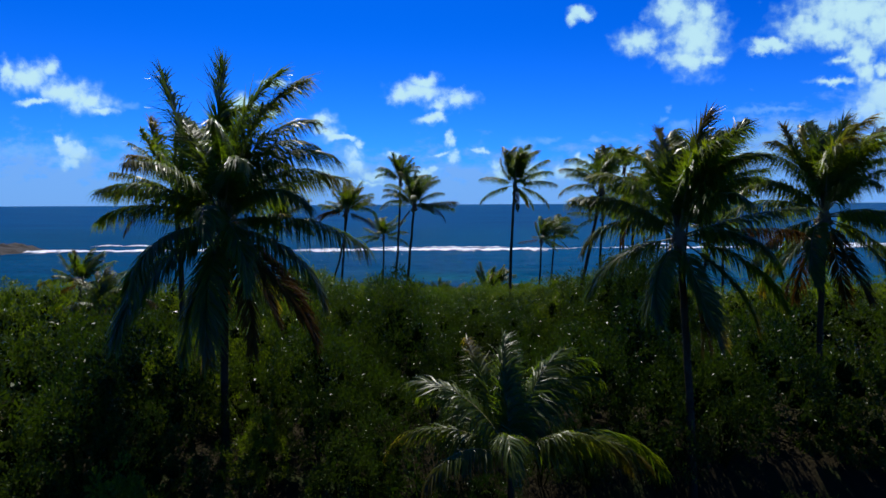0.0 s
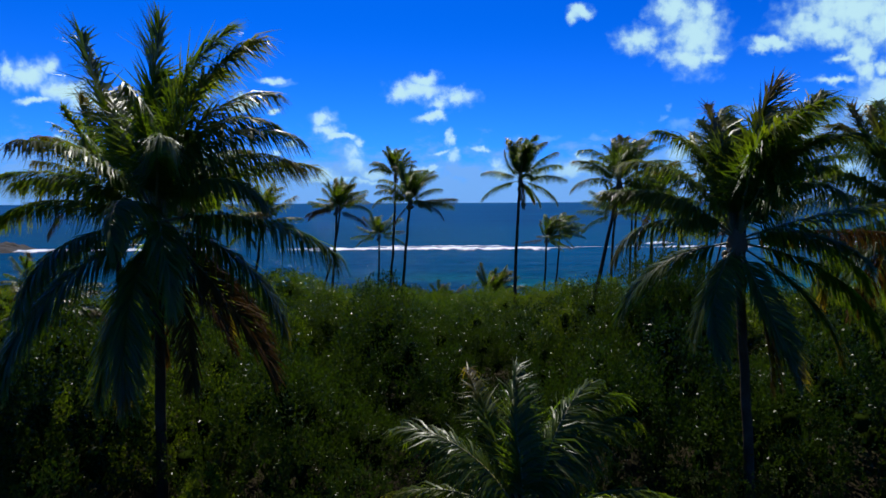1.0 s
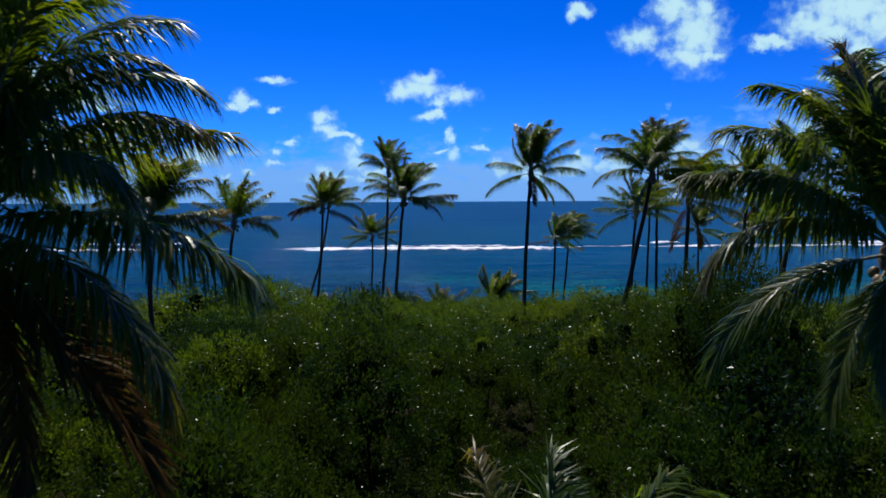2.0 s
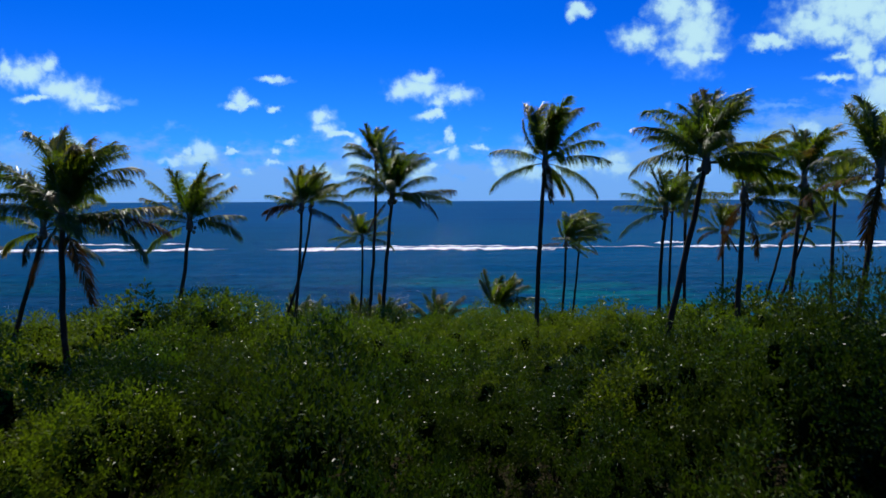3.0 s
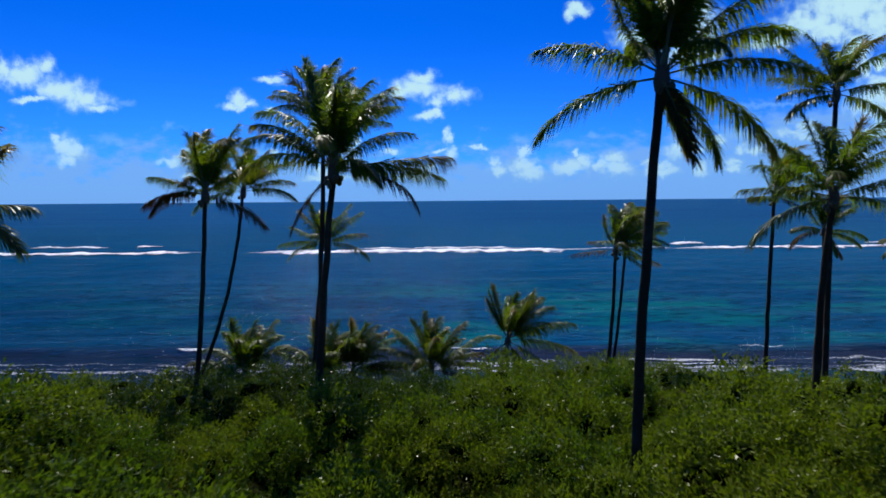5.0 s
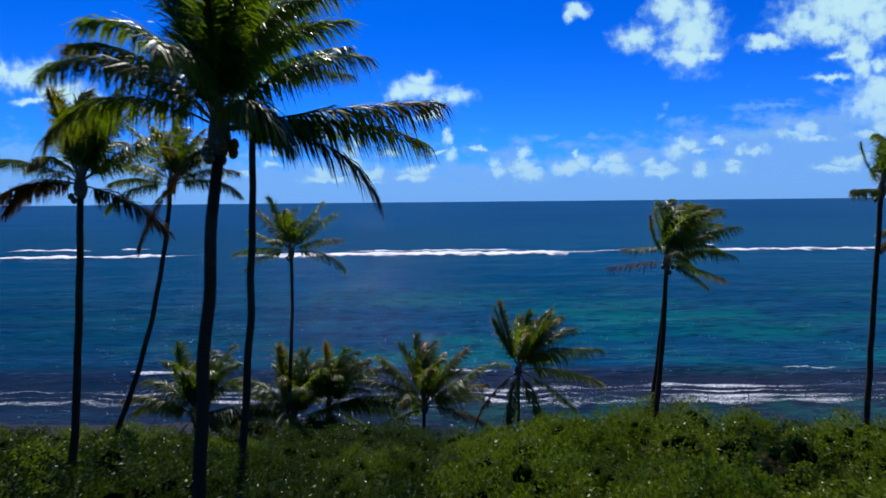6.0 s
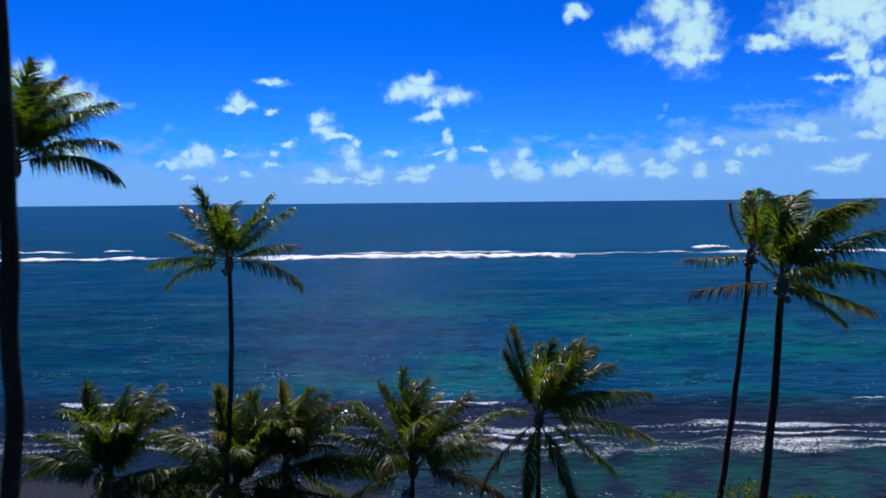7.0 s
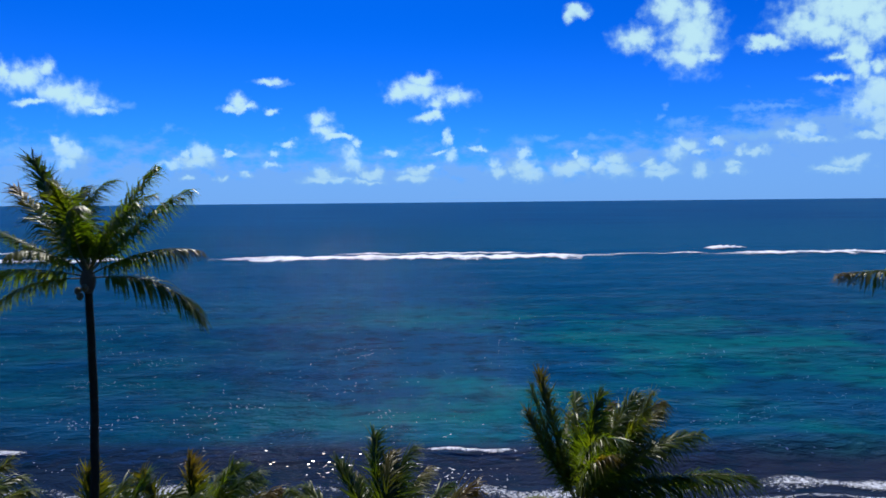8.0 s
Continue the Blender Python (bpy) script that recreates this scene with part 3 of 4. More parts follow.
# ---------------------------------------------------------------- coconut palms
def frond_mesh(name, length, rise, fall, seed, old=False, pairs=52, hang=0.35, sweep=0.0, blow=0.0, broad=1.0):
    """Leaflets and midrib of one feather leaf that grows from the origin along +x: it leaves at the angle rise and ends at fall (degrees); sweep bends it sideways."""
    r = random.Random(seed)
    n = 16
    # the wind folds the leaflets of upright leaves along the midrib
    fold = smooth(40, 84, 0.6 * rise + 0.4 * fall)
    spine, p, e0 = [], Vector((0, 0, 0)), None
    for i in range(n + 1):
        s = i / n
        e = radians(rise + (fall - rise) * s ** 1.6)
        a = radians(sweep) * s * s
        t = Vector((math.cos(e) * math.cos(a), math.cos(e) * math.sin(a), math.sin(e)))
        spine.append((p.copy(), t))
        p += t * (length / n)
    verts, faces = [], []
    # the midrib: a tapering three-sided rod, broad at its foot
    for i, (q, t) in enumerate(spine):
        s = i / n
        side = t.cross(Vector((0, 0, 1)))
        side = side.normalized() if side.length > 1e-3 else Vector((0, -1, 0))
        up = side.cross(t).normalized()
        w = 0.012 + 0.055 * (1 - s) ** 2.2
        verts += [q + side * w, q - side * w, q - up * w * 0.9]
    for i in range(n):
        for a in range(3):
            b = (a + 1) % 3
            f = (i * 3 + a, i * 3 + b, (i + 1) * 3 + b, (i + 1) * 3 + a)
            faces += [(f[0], f[1], f[2]), (f[0], f[2], f[3])]
    rib = mesh_from("midrib", [tuple(v) for v in verts], faces, [M_RIB])
    verts, faces = [], []
    for k in range(pairs):
        s = 0.13 + 0.87 * (k + 0.5) / pairs
        i = min(n - 1, int(s * n))
        f = s * n - i
        q = spine[i][0].lerp(spine[i + 1][0], f)
        t = spine[i][1].lerp(spine[i + 1][1], f).normalized()
        side = t.cross(Vector((0, 0, 1)))
        side = side.normalized() if side.length > 1e-3 else Vector((0, -1, 0))
        up = side.cross(t).normalized()
        size = length * 0.285 * math.sin(math.pi * (0.14 + 0.72 * s)) ** 0.7 * (1 - 0.05 * fold)
        for sign in (1, -1):
            if r.random() < (0.12 if old else 0.04):
                continue
            a = radians((58 - 38 * s) * (1 - 0.22 * fold) + r.uniform(-9, 9))
            d = (t * math.cos(a) + side * (sign * math.sin(a)) + up * (0.18 + r.uniform(-0.2, 0.2)) + Vector((0, blow * r.uniform(0.6, 1.4), 0))).normalized()
            l = size * r.uniform(0.7, 1.15)
            drop = Vector((0, 0, -1)) * (hang * r.uniform(0.4, 1.7))
            d1 = (d + drop * 0.55).normalized()
            d2 = (d + drop * 2.0).normalized()
            wide = d1.cross(up).normalized() * (0.027 + 0.008 * r.random()) * broad * (1 + 0.15 * fold) * (length / 4.4)
            wide = (wide + up * 0.012 * r.uniform(-1, 1))
            m0 = q + d1 * l * 0.42
            m1 = q + d1 * l * 0.42 + d2 * l * 0.58
            o = len(verts)
            verts += [q + wide * 0.5, q - wide * 0.5, m0 + wide, m0 - wide, m1]
            faces += [(o, o + 1, o + 3), (o, o + 3, o + 2), (o + 2, o + 3, o + 4)]
    return mesh_from(name, [tuple(v) for v in verts], faces, [M_FROND_OLD if old else M_FROND]), rib


LEAF_LENGTH = 4.3
LEAVES = {}


def leaf_for(rise, fall, k, old=False, fine=False):
    """Leaflets and midrib of about that habit, shared by all palms."""
    rise, fall = int(round(rise / 9.0) * 9), int(round(fall / 12.0) * 12)
    key = (rise, fall, k, old, fine)
    if key not in LEAVES:
        hang = 0.20 + 0.70 * max(0.0, math.cos(radians(0.65 * rise + 0.35 * fall))) ** 1.5
        LEAVES[key] = frond_mesh("frond", LEAF_LENGTH, rise, fall, 31 * rise + 7 * fall + k, old, (76 if old else 112) + (58 if fine else 0), hang, (6, 22, -22, -8)[k], (0.0, 0.38, -0.38, 0.0)[k], 0.78 if fine else 1.0)
    return LEAVES[key]


# crowns as the trade wind shapes them: bearing from +x, angle at the foot, angle at the tip, length
BLOWN = ((178, 26, -28, 0.96), (184, -6, -52, 0.96), (172, 50, 86, 0.76), (160, 78, 58, 0.92), (90, 86, 10, 1.05), (-90, 86, 6, 1.0),
         (0, 46, 18, 1.02), (4, 34, -14, 1.02), (-3, 14, -22, 1.05), (6, -10, -52, 1.0), (10, -38, -72, 0.8), (-70, 85, 0, 1.02),
         (70, 85, 8, 1.06), (110, 86, 22, 1.0), (-112, 85, 14, 0.98), (18, 80, 26, 1.0), (50, 83, 8, 1.02), (-100, -30, -76, 0.75), (-48, 83, 4, 0.98), (135, 83, 40, 0.96),
         (95, 40, -34, 0.85), (100, 88, 40, 1.08), (-75, 30, -60, 0.7), (60, -20, -66, 0.8), (30, 80, 14, 1.0), (-85, 88, 30, 1.05))
STAR = ((178, 12, -22, 1.0), (184, -8, -55, 1.0), (172, 54, 34, 0.95), (162, 74, 56, 0.92), (105, 84, 20, 0.94), (72, 84, 16, 0.96),
        (8, 68, 44, 0.95), (2, 44, 10, 1.0), (0, 24, -10, 0.95), (-4, -2, -58, 1.05), (-85, 84, 10, 0.92), (90, 52, -10, 0.85),
        (-60, 78, 10, 0.9), (130, 66, 20, 0.84), (-120, 40, -34, 0.7), (45, 66, 10, 0.88), (175, 32, 4, 0.85), (-20, 60, 16, 0.84))
TRADE = ((180, 62, -8, 1.0), (178, 42, -14, 0.95), (182, 26, -64, 0.95), (184, 36, -34, 0.9), (0, 16, 4, 1.08), (2, 4, -20, 1.0),
         (-5, 2, -74, 1.0), (190, -50, -80, 0.7), (130, 80, 60, 0.95), (95, 86, 20, 1.0), (65, 84, 10, 1.02),
         (20, 76, 34, 1.0), (10, 66, 4, 0.95), (-65, 84, 6, 0.95), (-105, 84, 10, 0.95), (150, 78, 50, 0.9), (35, 70, 14, 0.95),
         (-30, 72, 16, 0.9), (5, 50, -16, 0.9), (90, 30, -34, 0.85), (-90, 44, -34, 0.85), (-60, 20, -54, 0.85), (120, 52, -6, 0.9), (45, 86, 60, 0.95))
ARCHED = tuple(q if q[0] not in (120, 150, 90) else (q[0], 78, 16, q[3]) for q in TRADE) + ((70, 86, 4, 1.08), (-90, 86, 0, 1.0), (95, 87, 10, 1.08), (-65, 84, -4, 1.0), (40, 84, 4, 1.05))
SWEPT = ((182, 8, -6, 0.8), (140, 62, 98, 0.7), (60, 84, -6, 1.05), (20, 80, -4, 1.05), (-20, 80, -8, 1.0), (5, 62, 0, 1.0), (-80, 84, -4, 1.0),
         (-8, 44, 0, 1.0), (8, 22, -16, 0.95), (0, -2, -30, 0.95), (-15, -20, -52, 0.65), (90, 84, -10, 1.0), (-60, 80, -12, 0.95),
         (30, 58, 10, 0.95), (-40, 30, -20, 0.9), (70, 40, -10, 0.85), (-90, 30, -40, 0.75), (40, 10, -40, 0.85), (165, 30, -20, 0.6))
SKIRTED = ((168, 62, 76, 1.14), (165, 80, 92, 1.12), (40, 80, 0, 1.05), (8, 82, 36, 1.15), (2, 77, 10, 1.15), (4, 58, -30, 1.1), (80, 86, -6, 1.1), (12, 76, -36, 1.05), (170, 44, -8, 0.92), (183, 20, -42, 0.98),
           (175, 28, -16, 1.0), (2, 48, -26, 0.98), (-3, 14, -34, 1.06), (10, 34, -30, 0.95), (186, -6, -74, 1.0), (-8, -14, -72, 1.05),
           (-40, -30, -80, 1.0), (-140, -30, -82, 1.0), (-95, -45, -86, 0.95), (80, -40, -84, 0.9), (130, -35, -80, 0.95), (30, -38, -80, 0.95),
           (-100, 70, 12, 0.9), (-70, 55, -20, 0.9), (-120, 48, -30, 0.9), (110, 60, 0, 0.95), (70, 50, -10, 0.95), (-90, 20, -60, 0.9),
           (-60, 0, -70, 0.95), (-130, 5, -70, 0.95), (-20, 30, -50, 0.9), (150, 60, 20, 0.95), (-160, 40, -30, 0.9), (-115, -60, -88, 0.9),
           (60, 80, 26, 1.05), (140, 72, 22, 1.0), (-60, 76, 0, 0.95), (15, 62, -24, 1.02), (90, 78, 40, 1.0), (-120, 66, -10, 0.95))
SHORE = ((165, 62, 66, 0.86), (105, 84, 14, 0.84), (70, 84, 10, 0.88), (-90, 84, 4, 0.84), (40, 66, 16, 0.90), (150, 68, 60, 0.80), (160, 20, -60, 0.6), (80, 84, 62, 0.84), (20, 80, 44, 0.84), (10, 62, 20, 0.92), (0, 48, 6, 1.05),
         (-3, 24, -12, 1.1), (3, 2, -32, 1.1), (5, -20, -52, 1.15), (190, -40, -76, 0.95), (-60, -45, -80, 0.9), (-90, 60, 20, 0.8),
         (90, 50, 0, 0.85), (-30, 40, -20, 0.85), (150, 76, 70, 0.85), (-110, -50, -84, 0.85), (40, 70, 30, 0.9), (60, 20, -40, 0.9))
YOUNG = ((100, 84, 30, 0.84), (80, 82, 20, 0.86), (28, 66, -24, 1.12), (4, 36, -56, 1.2), (-6, 20, -62, 1.1), (168, 62, -26, 1.0),
         (186, 34, -58, 1.05), (205, 24, -62, 0.9), (-30, 44, -48, 0.95), (60, 72, 6, 1.05), (125, 72, 20, 0.9), (-110, 50, -54, 0.8),
         (40, 56, -20, 1.0), (145, 48, -30, 0.95))
BROOM = ((150, 66, 84, 0.92), (110, 84, 76, 1.0), (60, 86, 58, 1.02), (20, 84, 30, 1.05), (-10, 82, 40, 1.0), (185, 34, 6, 0.85),
         (178, 22, -84, 1.0), (172, 48, 20, 0.9), (0, 40, -20, 1.05), (-6, 14, -30, 1.1), (8, -4, -60, 1.05), (190, -25, -80, 0.9),
         (-100, 78, 30, 0.9), (-70, 60, 0, 0.9), (-40, 20, -60, 0.95), (-90, -20, -80, 0.9), (-130, -35, -84, 0.9), (-30, -40, -84, 0.95),
         (100, 55, 0, 0.9), (60, 40, -20, 0.9), (120, 0, -60, 0.9), (-110, 45, -30, 0.9), (-150, 10, -60, 0.9), (20, 60, 10, 1.0), (-80, -55, -88, 0.9))


def tube(points, radii, sides, material, name, soft=True):
    verts = []
    for i, p in enumerate(points):
        t = (points[min(i + 1, len(points) - 1)] - points[max(i - 1, 0)]).normalized()
        a = t.cross(Vector((0, 1, 0))).normalized()
        b = t.cross(a)
        for k in range(sides):
            w = 2 * math.pi * k / sides
            verts.append(p + (a * math.cos(w) + b * math.sin(w)) * radii[i])
    faces = [(i * sides + k, i * sides + (k + 1) % sides, (i + 1) * sides + (k + 1) % sides, (i + 1) * sides + k) for i in range(len(points) - 1) for k in range(sides)]
    return mesh_from(name, [tuple(v) for v in verts], faces, [material], soft=soft)


def nut_mesh():
    bm = bmesh.new()
    bmesh.ops.create_icosphere(bm, subdivisions=2, radius=0.13)
    for v in bm.verts:
        a = math.atan2(v.co.y, v.co.x)
        v.co.x *= 0.9 + 0.05 * math.cos(3 * a)
        v.co.y *= 0.9 + 0.05 * math.cos(3 * a)
        v.co.z *= 1.22
    me = bpy.data.meshes.new("coconut")
    bm.to_mesh(me)
    bm.free()
    me.materials.append(M_NUT)
    me.polygons.foreach_set("use_smooth", np.ones(len(me.polygons), dtype=bool))
    return me


NUT = nut_mesh()
palm_count = 0


def palm(x, y, z, lean=0.0, size=1.0, fronds=26, dead=0, nuts=4, bow=0.15, back=0.0, thick=0.165, near=False, curve=0.04, label="tall coconut palm with windblown green fronds", crown=BLOWN, mirror=False, loose=1.0):
    """A coconut palm whose crown sits at (x, y, z). lean: metres sideways for each metre down; back: the same along y.
    crown: the habit of its leaves; loose: how far each tree strays from it."""
    global palm_count
    palm_count += 1
    r = random.Random(1000 + palm_count)
    fx, fy = x, y
    for _ in range(3):
        gz = ground_z(fx, fy)
        fx, fy = x - lean * (z - gz), y - back * (z - gz)
    foot, head = Vector((fx, fy, gz - 0.25)), Vector((x, y, z))
    tree = new("coconut_palm")
    tree.location = foot
    tall = (head - foot).length
    n = max(10, int(tall / 0.32))
    pts, rad = [], []
    bend = Vector((bow * r.choice((-1, 1)) * tall / 14, 0.25 * r.uniform(-1, 1), 0))
    for i in range(n + 1):
        s = i / n
        # leaning palms rise steeper towards the crown
        p = (head - foot) * s + bend * math.sin(math.pi * s) + Vector((lean * tall * curve * math.sin(math.pi * s), 0, 0))
        p += Vector((0.05 * wobble(s * tall, palm_count, 1.7, 1), 0.05 * wobble(s * tall, palm_count, 1.7, 2), 0))
        pts.append(p)
        flare = 1.0 + 0.75 * math.exp(-s * tall / 0.55)
        rad.append(thick * flare * (1.08 - 0.30 * s) * (1 + 0.03 * wobble(i * 0.8, palm_count, 1.0, 4)))
    part("trunk", tube(pts, rad, 10, M_BARK, "trunk"), tree)
    h = head - foot
    # sheath of fibre where the leaves spring
    sh = [h + Vector((0, 0, -0.55 + 0.22 * i)) for i in range(6)]
    part("crown_shaft", tube(sh, [thick * k * size for k in (0.8, 1.35, 1.6, 1.4, 1.0, 0.35)], 10, M_FIBRE, "crown_shaft"), tree, "brown fibrous leaf sheath")
    turn = r.uniform(0, 360)
    for i in range(fronds):
        az, rise, fall, k = crown[i % len(crown)]
        again = i >= len(crown)
        az += r.gauss(0, 9 * loose) + (r.uniform(0, 360) if again else 0)
        rise, fall = rise + r.gauss(0, 6 * loose), fall + r.gauss(0, 9 * loose)
        if mirror:
            az = 180 - az
        k *= r.uniform(0.9, 1.08)
        old = r.random() < (0.5 if rise < -20 else 0.2 if rise < 12 else 0.0)
        lift = Vector((0.12 * math.cos(radians(az)), 0.12 * math.sin(radians(az)), 0.05 + 0.30 * max(-0.5, math.sin(radians(rise)))))
        m = Matrix.Translation(h + lift * size) @ pose(0, 0, 0, r.uniform(-16, 16), r.uniform(-4, 4), az) @ Matrix.Diagonal((k * size, k * size, k * size, 1))
        across = -math.sin(radians(az))
        way_ = 1 if across > 0.4 else 2 if across < -0.4 else r.choice((0, 3))
        leaflets, rib = leaf_for(rise, fall, way_, old, near or size > 1.24)
        part("midrib", rib, part("frond", leaflets, tree, "yellowing old frond" if old else "", m=m))
    for i in range(dead):
        az = r.uniform(0, 360)
        m = Matrix.Translation(h + Vector((0, 0, -0.25))) @ pose(0, 0, 0, r.uniform(-25, 25), 0, az) @ Matrix.Diagonal((size * 0.9,) * 3 + (1,))
        leaflets, rib = leaf_for(-60, -88, i % 4, True)
        part("midrib", rib, part("dead_frond", leaflets, tree, "dry orange-brown hanging frond", m=m))
    for i in range(nuts):
        a = radians(i * 47 + turn)
        d = 0.30 * size + 0.06 * (i % 2)
        part("coconut", NUT, tree, "green-brown coconut", m=pose(h.x + d * math.cos(a), h.y + d * math.sin(a), h.z - 0.30 - 0.16 * (i % 3), r.uniform(-20, 20), r.uniform(-20, 20), 0))
    return tagged(tree, label, "palm tree", group="coconut palms along the shore")


# the near pair beside the start, with hanging skirts of old leaves
FULL = "large coconut palm with a full skirt of hanging fronds"
palm(-9.74, 25.74, 23.0, 0.029, 1.40, fronds=36, dead=3, nuts=6, thick=0.19, label=FULL, crown=SKIRTED, loose=0.5)
palm(-14.3, 31.0, 24.4, 0.023, 0.88, fronds=15, crown=BROOM)
palm(10.93, 26.67, 22.2, -0.083, 1.26, fronds=34, dead=2, nuts=5, thick=0.19, label=FULL, crown=ARCHED + SKIRTED[14:22], loose=0.5)
palm(2.85, 23.6, 13.0, 0.05, 1.3, fronds=14, nuts=0, label="young palm with arching fronds among dense shrubs", crown=YOUNG, loose=0.5)
palm(20.9, 31.7, 23.0, -0.011, 1.25, fronds=36, dead=3, nuts=4, label=FULL, crown=ARCHED + SKIRTED[14:22])
# the left
palm(-33.0, 52.0, 16.6, 0.02, 0.8, fronds=18, nuts=0, crown=STAR, label="low palm rising from the coastal scrub")
palm(-24.0, 40.0, 16.2, 0.02, 0.8, fronds=20, nuts=0, crown=YOUNG, label="low palm rising from the coastal scrub")
palm(-18.9, 66.5, 21.3, 0.202, 1.05, fronds=18, crown=STAR)
palm(-19.45, 52.4, 22.2, 0.006, 1.14, fronds=25, dead=1, crown=TRADE, near=True)
palm(-27.15, 62.0, 21.0, 0.359, 0.95, fronds=18)
palm(-13.47, 80.0, 22.4, 0.102, 1.02, fronds=18, crown=STAR, near=True)
palm(-15.04, 91.6, 22.7, 0.290, 0.98, curve=0.12, fronds=18, nuts=2, crown=STAR, near=True)
# the pair in the middle and the tall one beside it
palm(-5.80, 78.9, 26.6, 0.075, 0.86, fronds=18, nuts=5, crown=tuple(q for q in TRADE if q[2] > -42), near=True)
palm(-3.42, 69.0, 23.3, 0.085, 1.0, fronds=25, nuts=7, crown=TRADE, loose=0.4, near=True)
palm(7.52, 60.6, 25.5, 0.030, 0.93, fronds=26, nuts=3, loose=0.35, near=True)
palm(15.45, 90.8, 17.7, 0.055, 0.95, fronds=18, crown=SWEPT)
palm(19.40, 100.5, 17.8, 0.095, 1.0, fronds=18, crown=SWEPT)
palm(-10.55, 102.3, 17.5, 0.062, 1.0, fronds=18, crown=STAR, loose=0.5)
# the stand to the right
palm(14.12, 51.5, 24.9, 0.197, 0.95, fronds=25, nuts=4, crown=TRADE, near=True)
palm(18.57, 56.2, 23.3, 0.015, 0.95, fronds=18, dead=2, crown=SWEPT, near=True)
palm(28.2, 66.0, 24.3, 0.055, 0.95, fronds=22)
palm(40.8, 85.0, 20.0, 0.351, 0.9, fronds=18, crown=STAR)
palm(25.66, 55.0, 24.5, 0.105, 1.0, fronds=22, dead=1)
palm(35.6, 73.3, 23.6, -0.031, 0.95, fronds=18, crown=STAR)
palm(24.45, 78.3, 28.0, -0.015, 0.92, fronds=18, crown=STAR)
palm(19.67, 71.0, 22.0, 0.022, 0.95, fronds=18, crown=STAR)
palm(27.83, 90.0, 22.0, 0.008, 0.95, fronds=17, crown=SWEPT)
palm(38.95, 100.6, 18.5, -0.016, 0.95, fronds=18)
palm(42.27, 92.0, 18.7, 0.264, 0.9, fronds=18, crown=STAR)
# short palms on the beach
SHORT = "short young coconut palm on the beach edge"
palm(8.3, 105.0, 6.7, -0.005, 1.42, fronds=24, nuts=2, thick=0.16, near=True, label=SHORT, crown=SHORE, loose=0.5)
palm(0.04, 104.3, 3.7, 0.037, 1.42, fronds=22, nuts=0, thick=0.16, near=True, label=SHORT, crown=STAR)
palm(-11.2, 103.6, 2.8, 0.1, 1.36, fronds=24, nuts=0, dead=1, thick=0.16, near=True, label=SHORT, crown=ARCHED)
palm(-8.5, 105.4, 3.4, 0.04, 1.36, fronds=22, nuts=0, dead=1, thick=0.16, near=True, label=SHORT, crown=SHORE)
palm(-20.2, 105.0, 2.7, 0.05, 1.4, fronds=26, nuts=0, thick=0.16, near=True, label=SHORT, crown=ARCHED)


# ---------------------------------------------------------------- the thicket
def foliage(seed, wide, tall, count, leaf, single=False, gather=13):
    """Arrays of a shrub's leaves, set on several lobes."""
    g = np.random.default_rng(seed)
    k = 6
    ang = g.uniform(0, 2 * math.pi) + np.arange(k) * 2.4
    dist = np.where(np.arange(k) == 0, 0, wide * g.uniform(0.35, 0.62, k))
    centre = np.stack([dist * np.cos(ang), dist * np.sin(ang), tall * g.uniform(0.38, 0.74, k)], 1)
    centre[1:, 2] = tall * g.uniform(0.34, 0.58, k - 1)
    centre[0, 2] = tall * 0.68
    rad = np.stack([wide * g.uniform(0.34, 0.56, k), wide * g.uniform(0.34, 0.56, k), tall * g.uniform(0.24, 0.36, k)], 1)
    n = count * 5
    # twigs: leaves gather in tufts
    m_ = count // gather
    tip = g.normal(size=(m_, 3))
    tip /= np.linalg.norm(tip, axis=1)[:, None]
    home, lobe, reach_ = g.integers(0, m_, n), g.integers(0, k, m_), 0.74 + 0.44 * g.random(m_)
    which, d = lobe[home], tip[home]
    tuft = g.normal(size=(n, 3)) * 0.125
    pos = centre[which] + rad[which] * d * reach_[home][:, None] + tuft
    out_ = np.ones(n, dtype=bool)
    for c, q in zip(centre, rad):
        out_ &= np.linalg.norm((pos - c) / q, axis=1) > 0.78
    keep = np.flatnonzero(out_ & (pos[:, 2] > tall * 0.16))[:count]
    count = len(keep)
    pos, d = pos[keep], d[keep]
    axis = d * 0.4 + tuft[keep] * 4.5 + g.normal(size=(count, 3)) * 0.3 + np.array([0, 0, 0.25])
    axis /= np.linalg.norm(axis, axis=1)[:, None]
    face = d * 0.5 + np.array([0, 0, 0.55]) + g.normal(size=(count, 3)) * 0.5
    side = np.cross(axis, face)
    side /= np.linalg.norm(side, axis=1)[:, None] + 1e-9
    up = np.cross(side, axis)
    l = leaf * g.uniform(0.65, 1.3, count)[:, None]
    w = l * g.uniform(0.30, 0.44, count)[:, None]
    v = np.stack([pos, pos + axis * l * 0.5 + side * w + up * w * 0.35, pos + axis * l - up * l * 0.12, pos + axis * l * 0.5 - side * w + up * w * 0.35], 1).reshape(-1, 3)
    if single:
        v = v.reshape(-1, 4, 3)[:, [0, 1, 2]].reshape(-1, 3)
        return v, np.arange(count * 3).reshape(-1, 3), centre, rad
    o = np.arange(count)[:, None] * 4
    f = np.concatenate([o + np.array([0, 1, 2]), o + np.array([0, 2, 3])], 1).reshape(-1, 3)
    return v, f, centre, rad


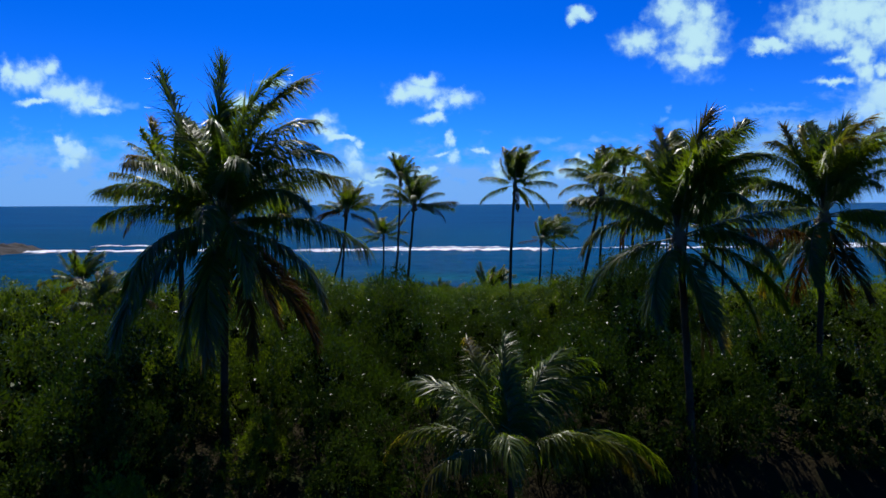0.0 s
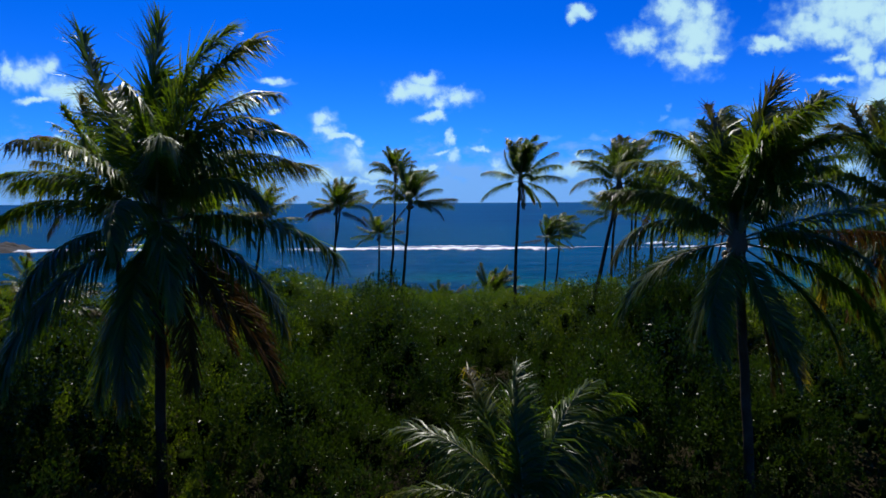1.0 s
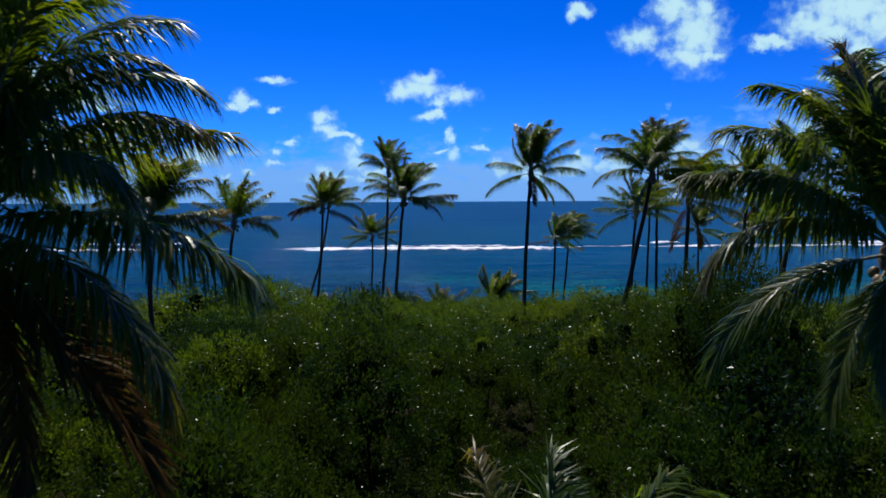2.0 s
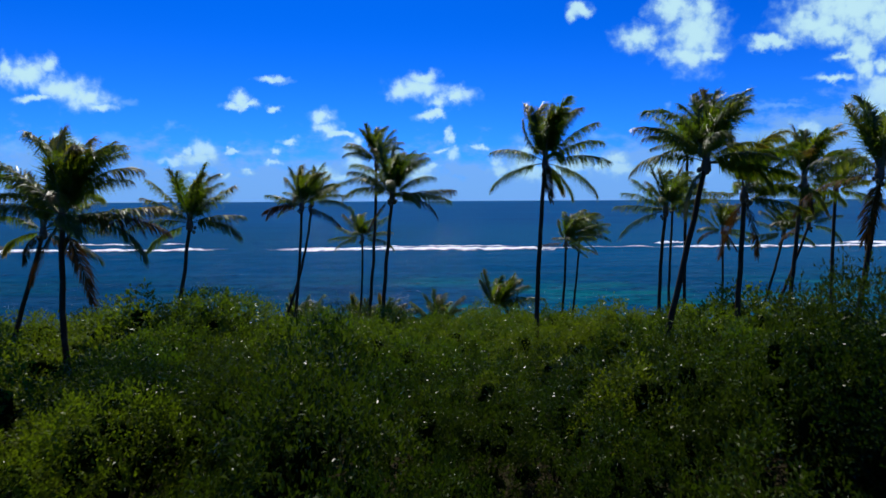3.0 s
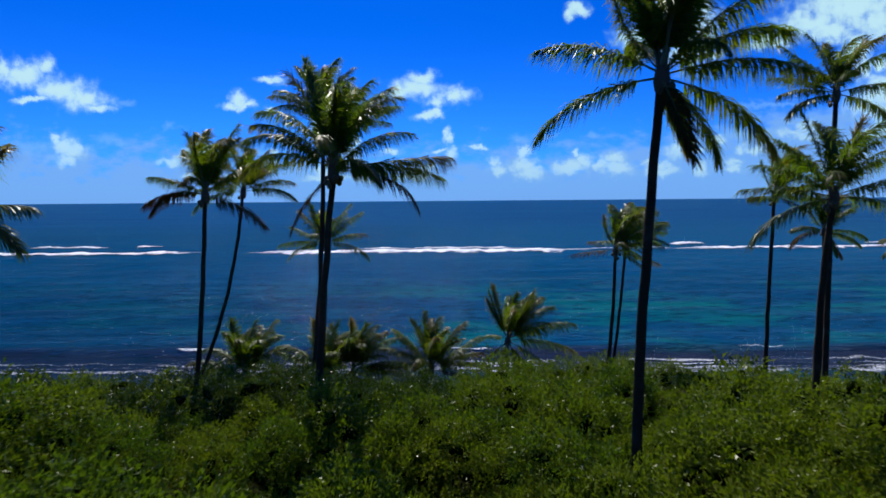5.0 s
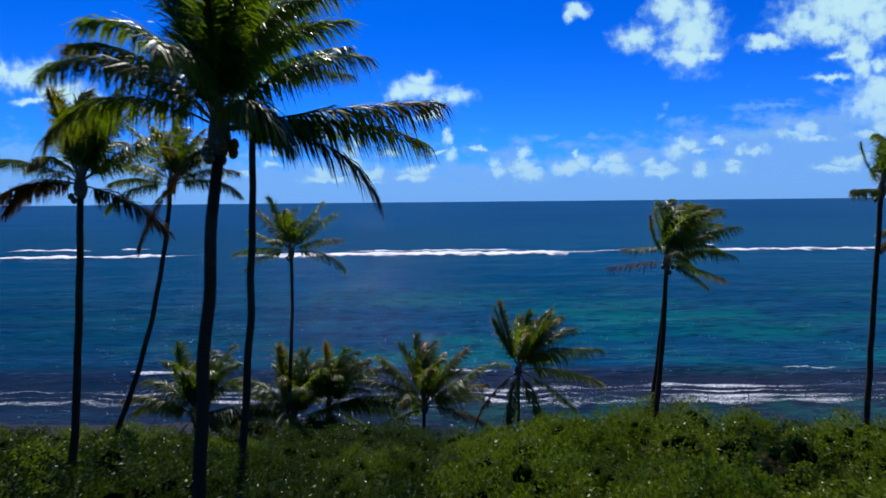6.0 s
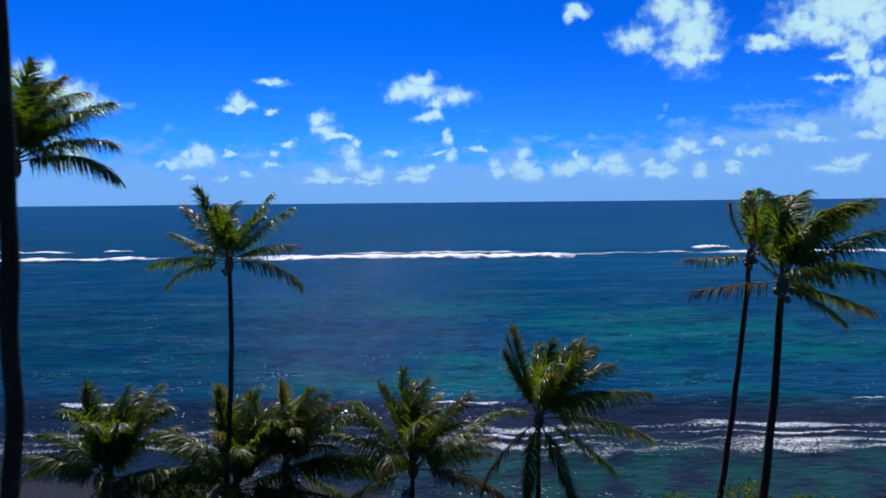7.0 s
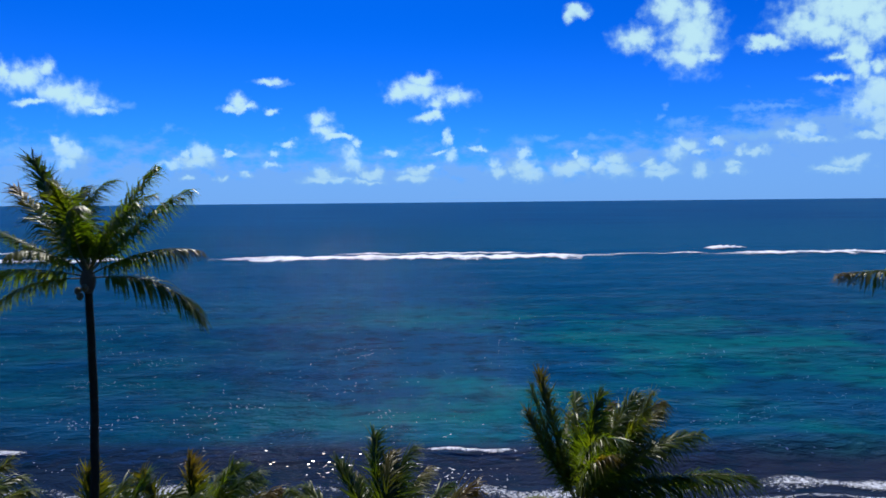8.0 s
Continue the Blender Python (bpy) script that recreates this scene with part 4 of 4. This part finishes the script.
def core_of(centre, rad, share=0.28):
    """A lumpy hull added inside a shrub; its near-black colour stands in for shade."""
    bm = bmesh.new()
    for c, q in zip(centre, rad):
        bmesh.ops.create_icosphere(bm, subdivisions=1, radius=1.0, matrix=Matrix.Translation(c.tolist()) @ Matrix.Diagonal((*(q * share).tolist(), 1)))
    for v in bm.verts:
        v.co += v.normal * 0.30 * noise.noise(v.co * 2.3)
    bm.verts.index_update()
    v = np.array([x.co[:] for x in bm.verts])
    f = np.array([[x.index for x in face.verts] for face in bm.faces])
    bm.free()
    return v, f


KINDS = []
for i in range(11):
    wide, tall = (2.5, 2.8, 2.2, 2.6, 3.0, 2.3, 2.7)[i % 7], (3.4, 3.7, 3.2, 3.9, 3.5, 4.0, 3.1)[i % 7]
    v, f, centre, rad = foliage(50 + i, wide, tall, 6900, 0.125 if i < 7 else 0.15, True, 18)
    cv, cf = core_of(centre, rad)
    stems = []
    for k in range(5):
        a = k * 1.3 + i
        tip = Vector(centre[k].tolist())
        stems.append(tube([Vector((0.12 * math.cos(a), 0.12 * math.sin(a), -0.4)), Vector((tip.x * 0.45, tip.y * 0.45, tip.z * 0.5)), tip], [0.06, 0.045, 0.02], 5, M_TWIG_SHADE, "branch"))
    KINDS.append((mesh_from("foliage", v, f, [M_LEAF if i < 7 else M_SCRUB_LIT]), mesh_from("inner_crown", cv, cf, [M_TWIG_SHADE]), stems))


def shrub(i, m):
    leaves, hull, stems = KINDS[i]
    ob = new("shrub")
    part("foliage", leaves, ob)
    part("inner_crown", hull, ob)
    for s in stems:
        part("branch", s, ob)
    ob.matrix_basis = m
    return tagged(ob, "dense evergreen shrub with small glossy leaves in a coastal thicket" if i < 7 else "yellow-green seaside scrub bush with small glossy leaves, paled as if in fuller light", "shrub", group="shrubs of the thicket")


def top_scale(x, y):
    """Shrubs are tall on the plateau, low on the bank, with one higher clump."""
    k = (1.0 - 0.38 * smooth(64, 92, y)) * (1.0 + (0.62 - 0.36 * smooth(42, 54, y)) * wobble(x, y, 6.5, 21.0) + 0.30 * wobble(x, y, 17.0, 22.0))
    k *= 1 + 0.27 * smooth(58, 42, y)
    k *= 1 - 0.25 * smooth(29.5, 25.5, y + 0.12 * (x - 3)) * smooth(-5, 1.5, x)
    return min(1.75, k)


spread = random.Random(7)
first, rest, placed = [None] * 11, [], 0
row = 0
y = 9.0
while y < 102.5:
    step = 3.5 if y < 60 else 3.1
    reach = min(60.0, 13 + 0.9 * y)
    x = -reach + (row % 2) * step / 2
    while x < reach:
        px, py = x + spread.uniform(-0.9, 0.9), y + spread.uniform(-0.9, 0.9)
        gz = ground_z(px, py)
        k = top_scale(px, py) * spread.uniform(0.60, 1.34)
        turn, i = spread.uniform(0, 360), spread.randrange(7)
        # lit-toned leaves past y 44, few in the palm shade at far left
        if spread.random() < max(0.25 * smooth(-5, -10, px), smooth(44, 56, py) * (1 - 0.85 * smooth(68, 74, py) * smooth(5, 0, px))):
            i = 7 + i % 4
        girth = 0.64 + 0.24 * smooth(38, 50, py)
        near = abs(px) < (17 if py < 66 else 13) and py < 95
        if gz > (1.2 if px < 2 else 1.7):
            m = Matrix.Translation((px, py, gz - 0.05)) @ pose(0, 0, 0, spread.uniform(-6, 6), spread.uniform(-6, 6), turn) @ Matrix.Diagonal((max(0.66, girth * k), max(0.66, girth * k), max(0.55, k), 1))
            if near and placed < 294:
                if first[i] is None:
                    first[i] = shrub(i, m)
                else:
                    o = copy_thing(first[i], Matrix.Identity(4))
                    o.matrix_basis = m
                placed += 1
            else:
                rest.append((m, i))
        x += step
    y += step * 0.88
    row += 1

# one higher clump among them
for px, py, top, i in ((12.0, 39.6, 20.2, 1), (14.2, 40.6, 20.6, 3), (13.0, 37.8, 19.2, 5), (16.2, 40.0, 19.8, 0), (12.8, 40.4, 20.0, 2), (15.0, 39.4, 20.1, 4)):
    gz = ground_z(px, py)
    m = Matrix.Translation((px, py, gz - 0.05)) @ pose(0, 0, 0, 3, -4, 70 * i) @ Matrix.Diagonal((1.0, 1.0, (top - gz) / 3.5, 1))
    if first[i] is None:
        first[i] = shrub(i, m)
    else:
        copy_thing(first[i], Matrix.Identity(4)).matrix_basis = m

# the farther shrubs, as one mass
LOOSE = []
for i in range(5):
    v, f, centre, rad = foliage(90 + i, 2.6, 3.5, 1600, 0.25, True, 4)
    cv, cf = core_of(centre, rad, 0.4)
    LOOSE.append((v, f, cv, cf))
V, Fc, S, base = [], [], [], 0
for m, i in rest:
    v, f, cv, cf = LOOSE[i % 5]
    a = np.array(m)
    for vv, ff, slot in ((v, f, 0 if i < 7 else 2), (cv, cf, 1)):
        V.append(vv @ a[:3, :3].T + a[:3, 3])
        Fc.append(ff + base)
        S.append(np.full(len(ff), slot))
        base += len(vv)
tagged(new("scrub", mesh_from("scrub", np.concatenate(V), np.concatenate(Fc), [M_LEAF, M_TWIG_SHADE, M_SCRUB_LIT], np.concatenate(S))), "dense green coastal scrub covering the bank", "scrub", kind="stuff")


# the same scrub goes on to both sides and behind, with larger leaves
coarse = []
for i in range(2):
    v, f, centre, rad = foliage(120 + i, 2.9, 3.5, 420, 0.5, True, 2)
    coarse.append((v, f) + core_of(centre, rad, 0.7))
edge = random.Random(11)
V, Fc, S, base, placed = [], [], [], 0, 0
y = -18.0
while y < 62:
    reach = min(60.0, 13 + 0.9 * y) if y >= 9 else 0.0
    x = -58.0
    while x < 58:
        px, py = x + edge.uniform(-1, 1), y + edge.uniform(-1, 1)
        if abs(px) > reach + 1.5:
            m = Matrix.Translation((px, py, ground_z(px, py) - 0.05)) @ pose(0, 0, 0, 0, 0, edge.uniform(0, 360)) @ Matrix.Diagonal((1.1, 1.1, edge.uniform(0.6, 1.1) * (1.0 if py > 9 else 0.7), 1))
            a = np.array(m)
            v, f, cv, cf = coarse[placed % 2]
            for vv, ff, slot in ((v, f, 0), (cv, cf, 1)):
                V.append(vv @ a[:3, :3].T + a[:3, 3])
                Fc.append(ff + base)
                S.append(np.full(len(ff), slot))
                base += len(vv)
            placed += 1
        x += 3.9
    y += 3.6
tagged(new("scrub", mesh_from("scrub", np.concatenate(V), np.concatenate(Fc), [M_LEAF, M_TWIG_SHADE], np.concatenate(S))), "dense green coastal scrub behind and beside the palms", "scrub", kind="stuff")
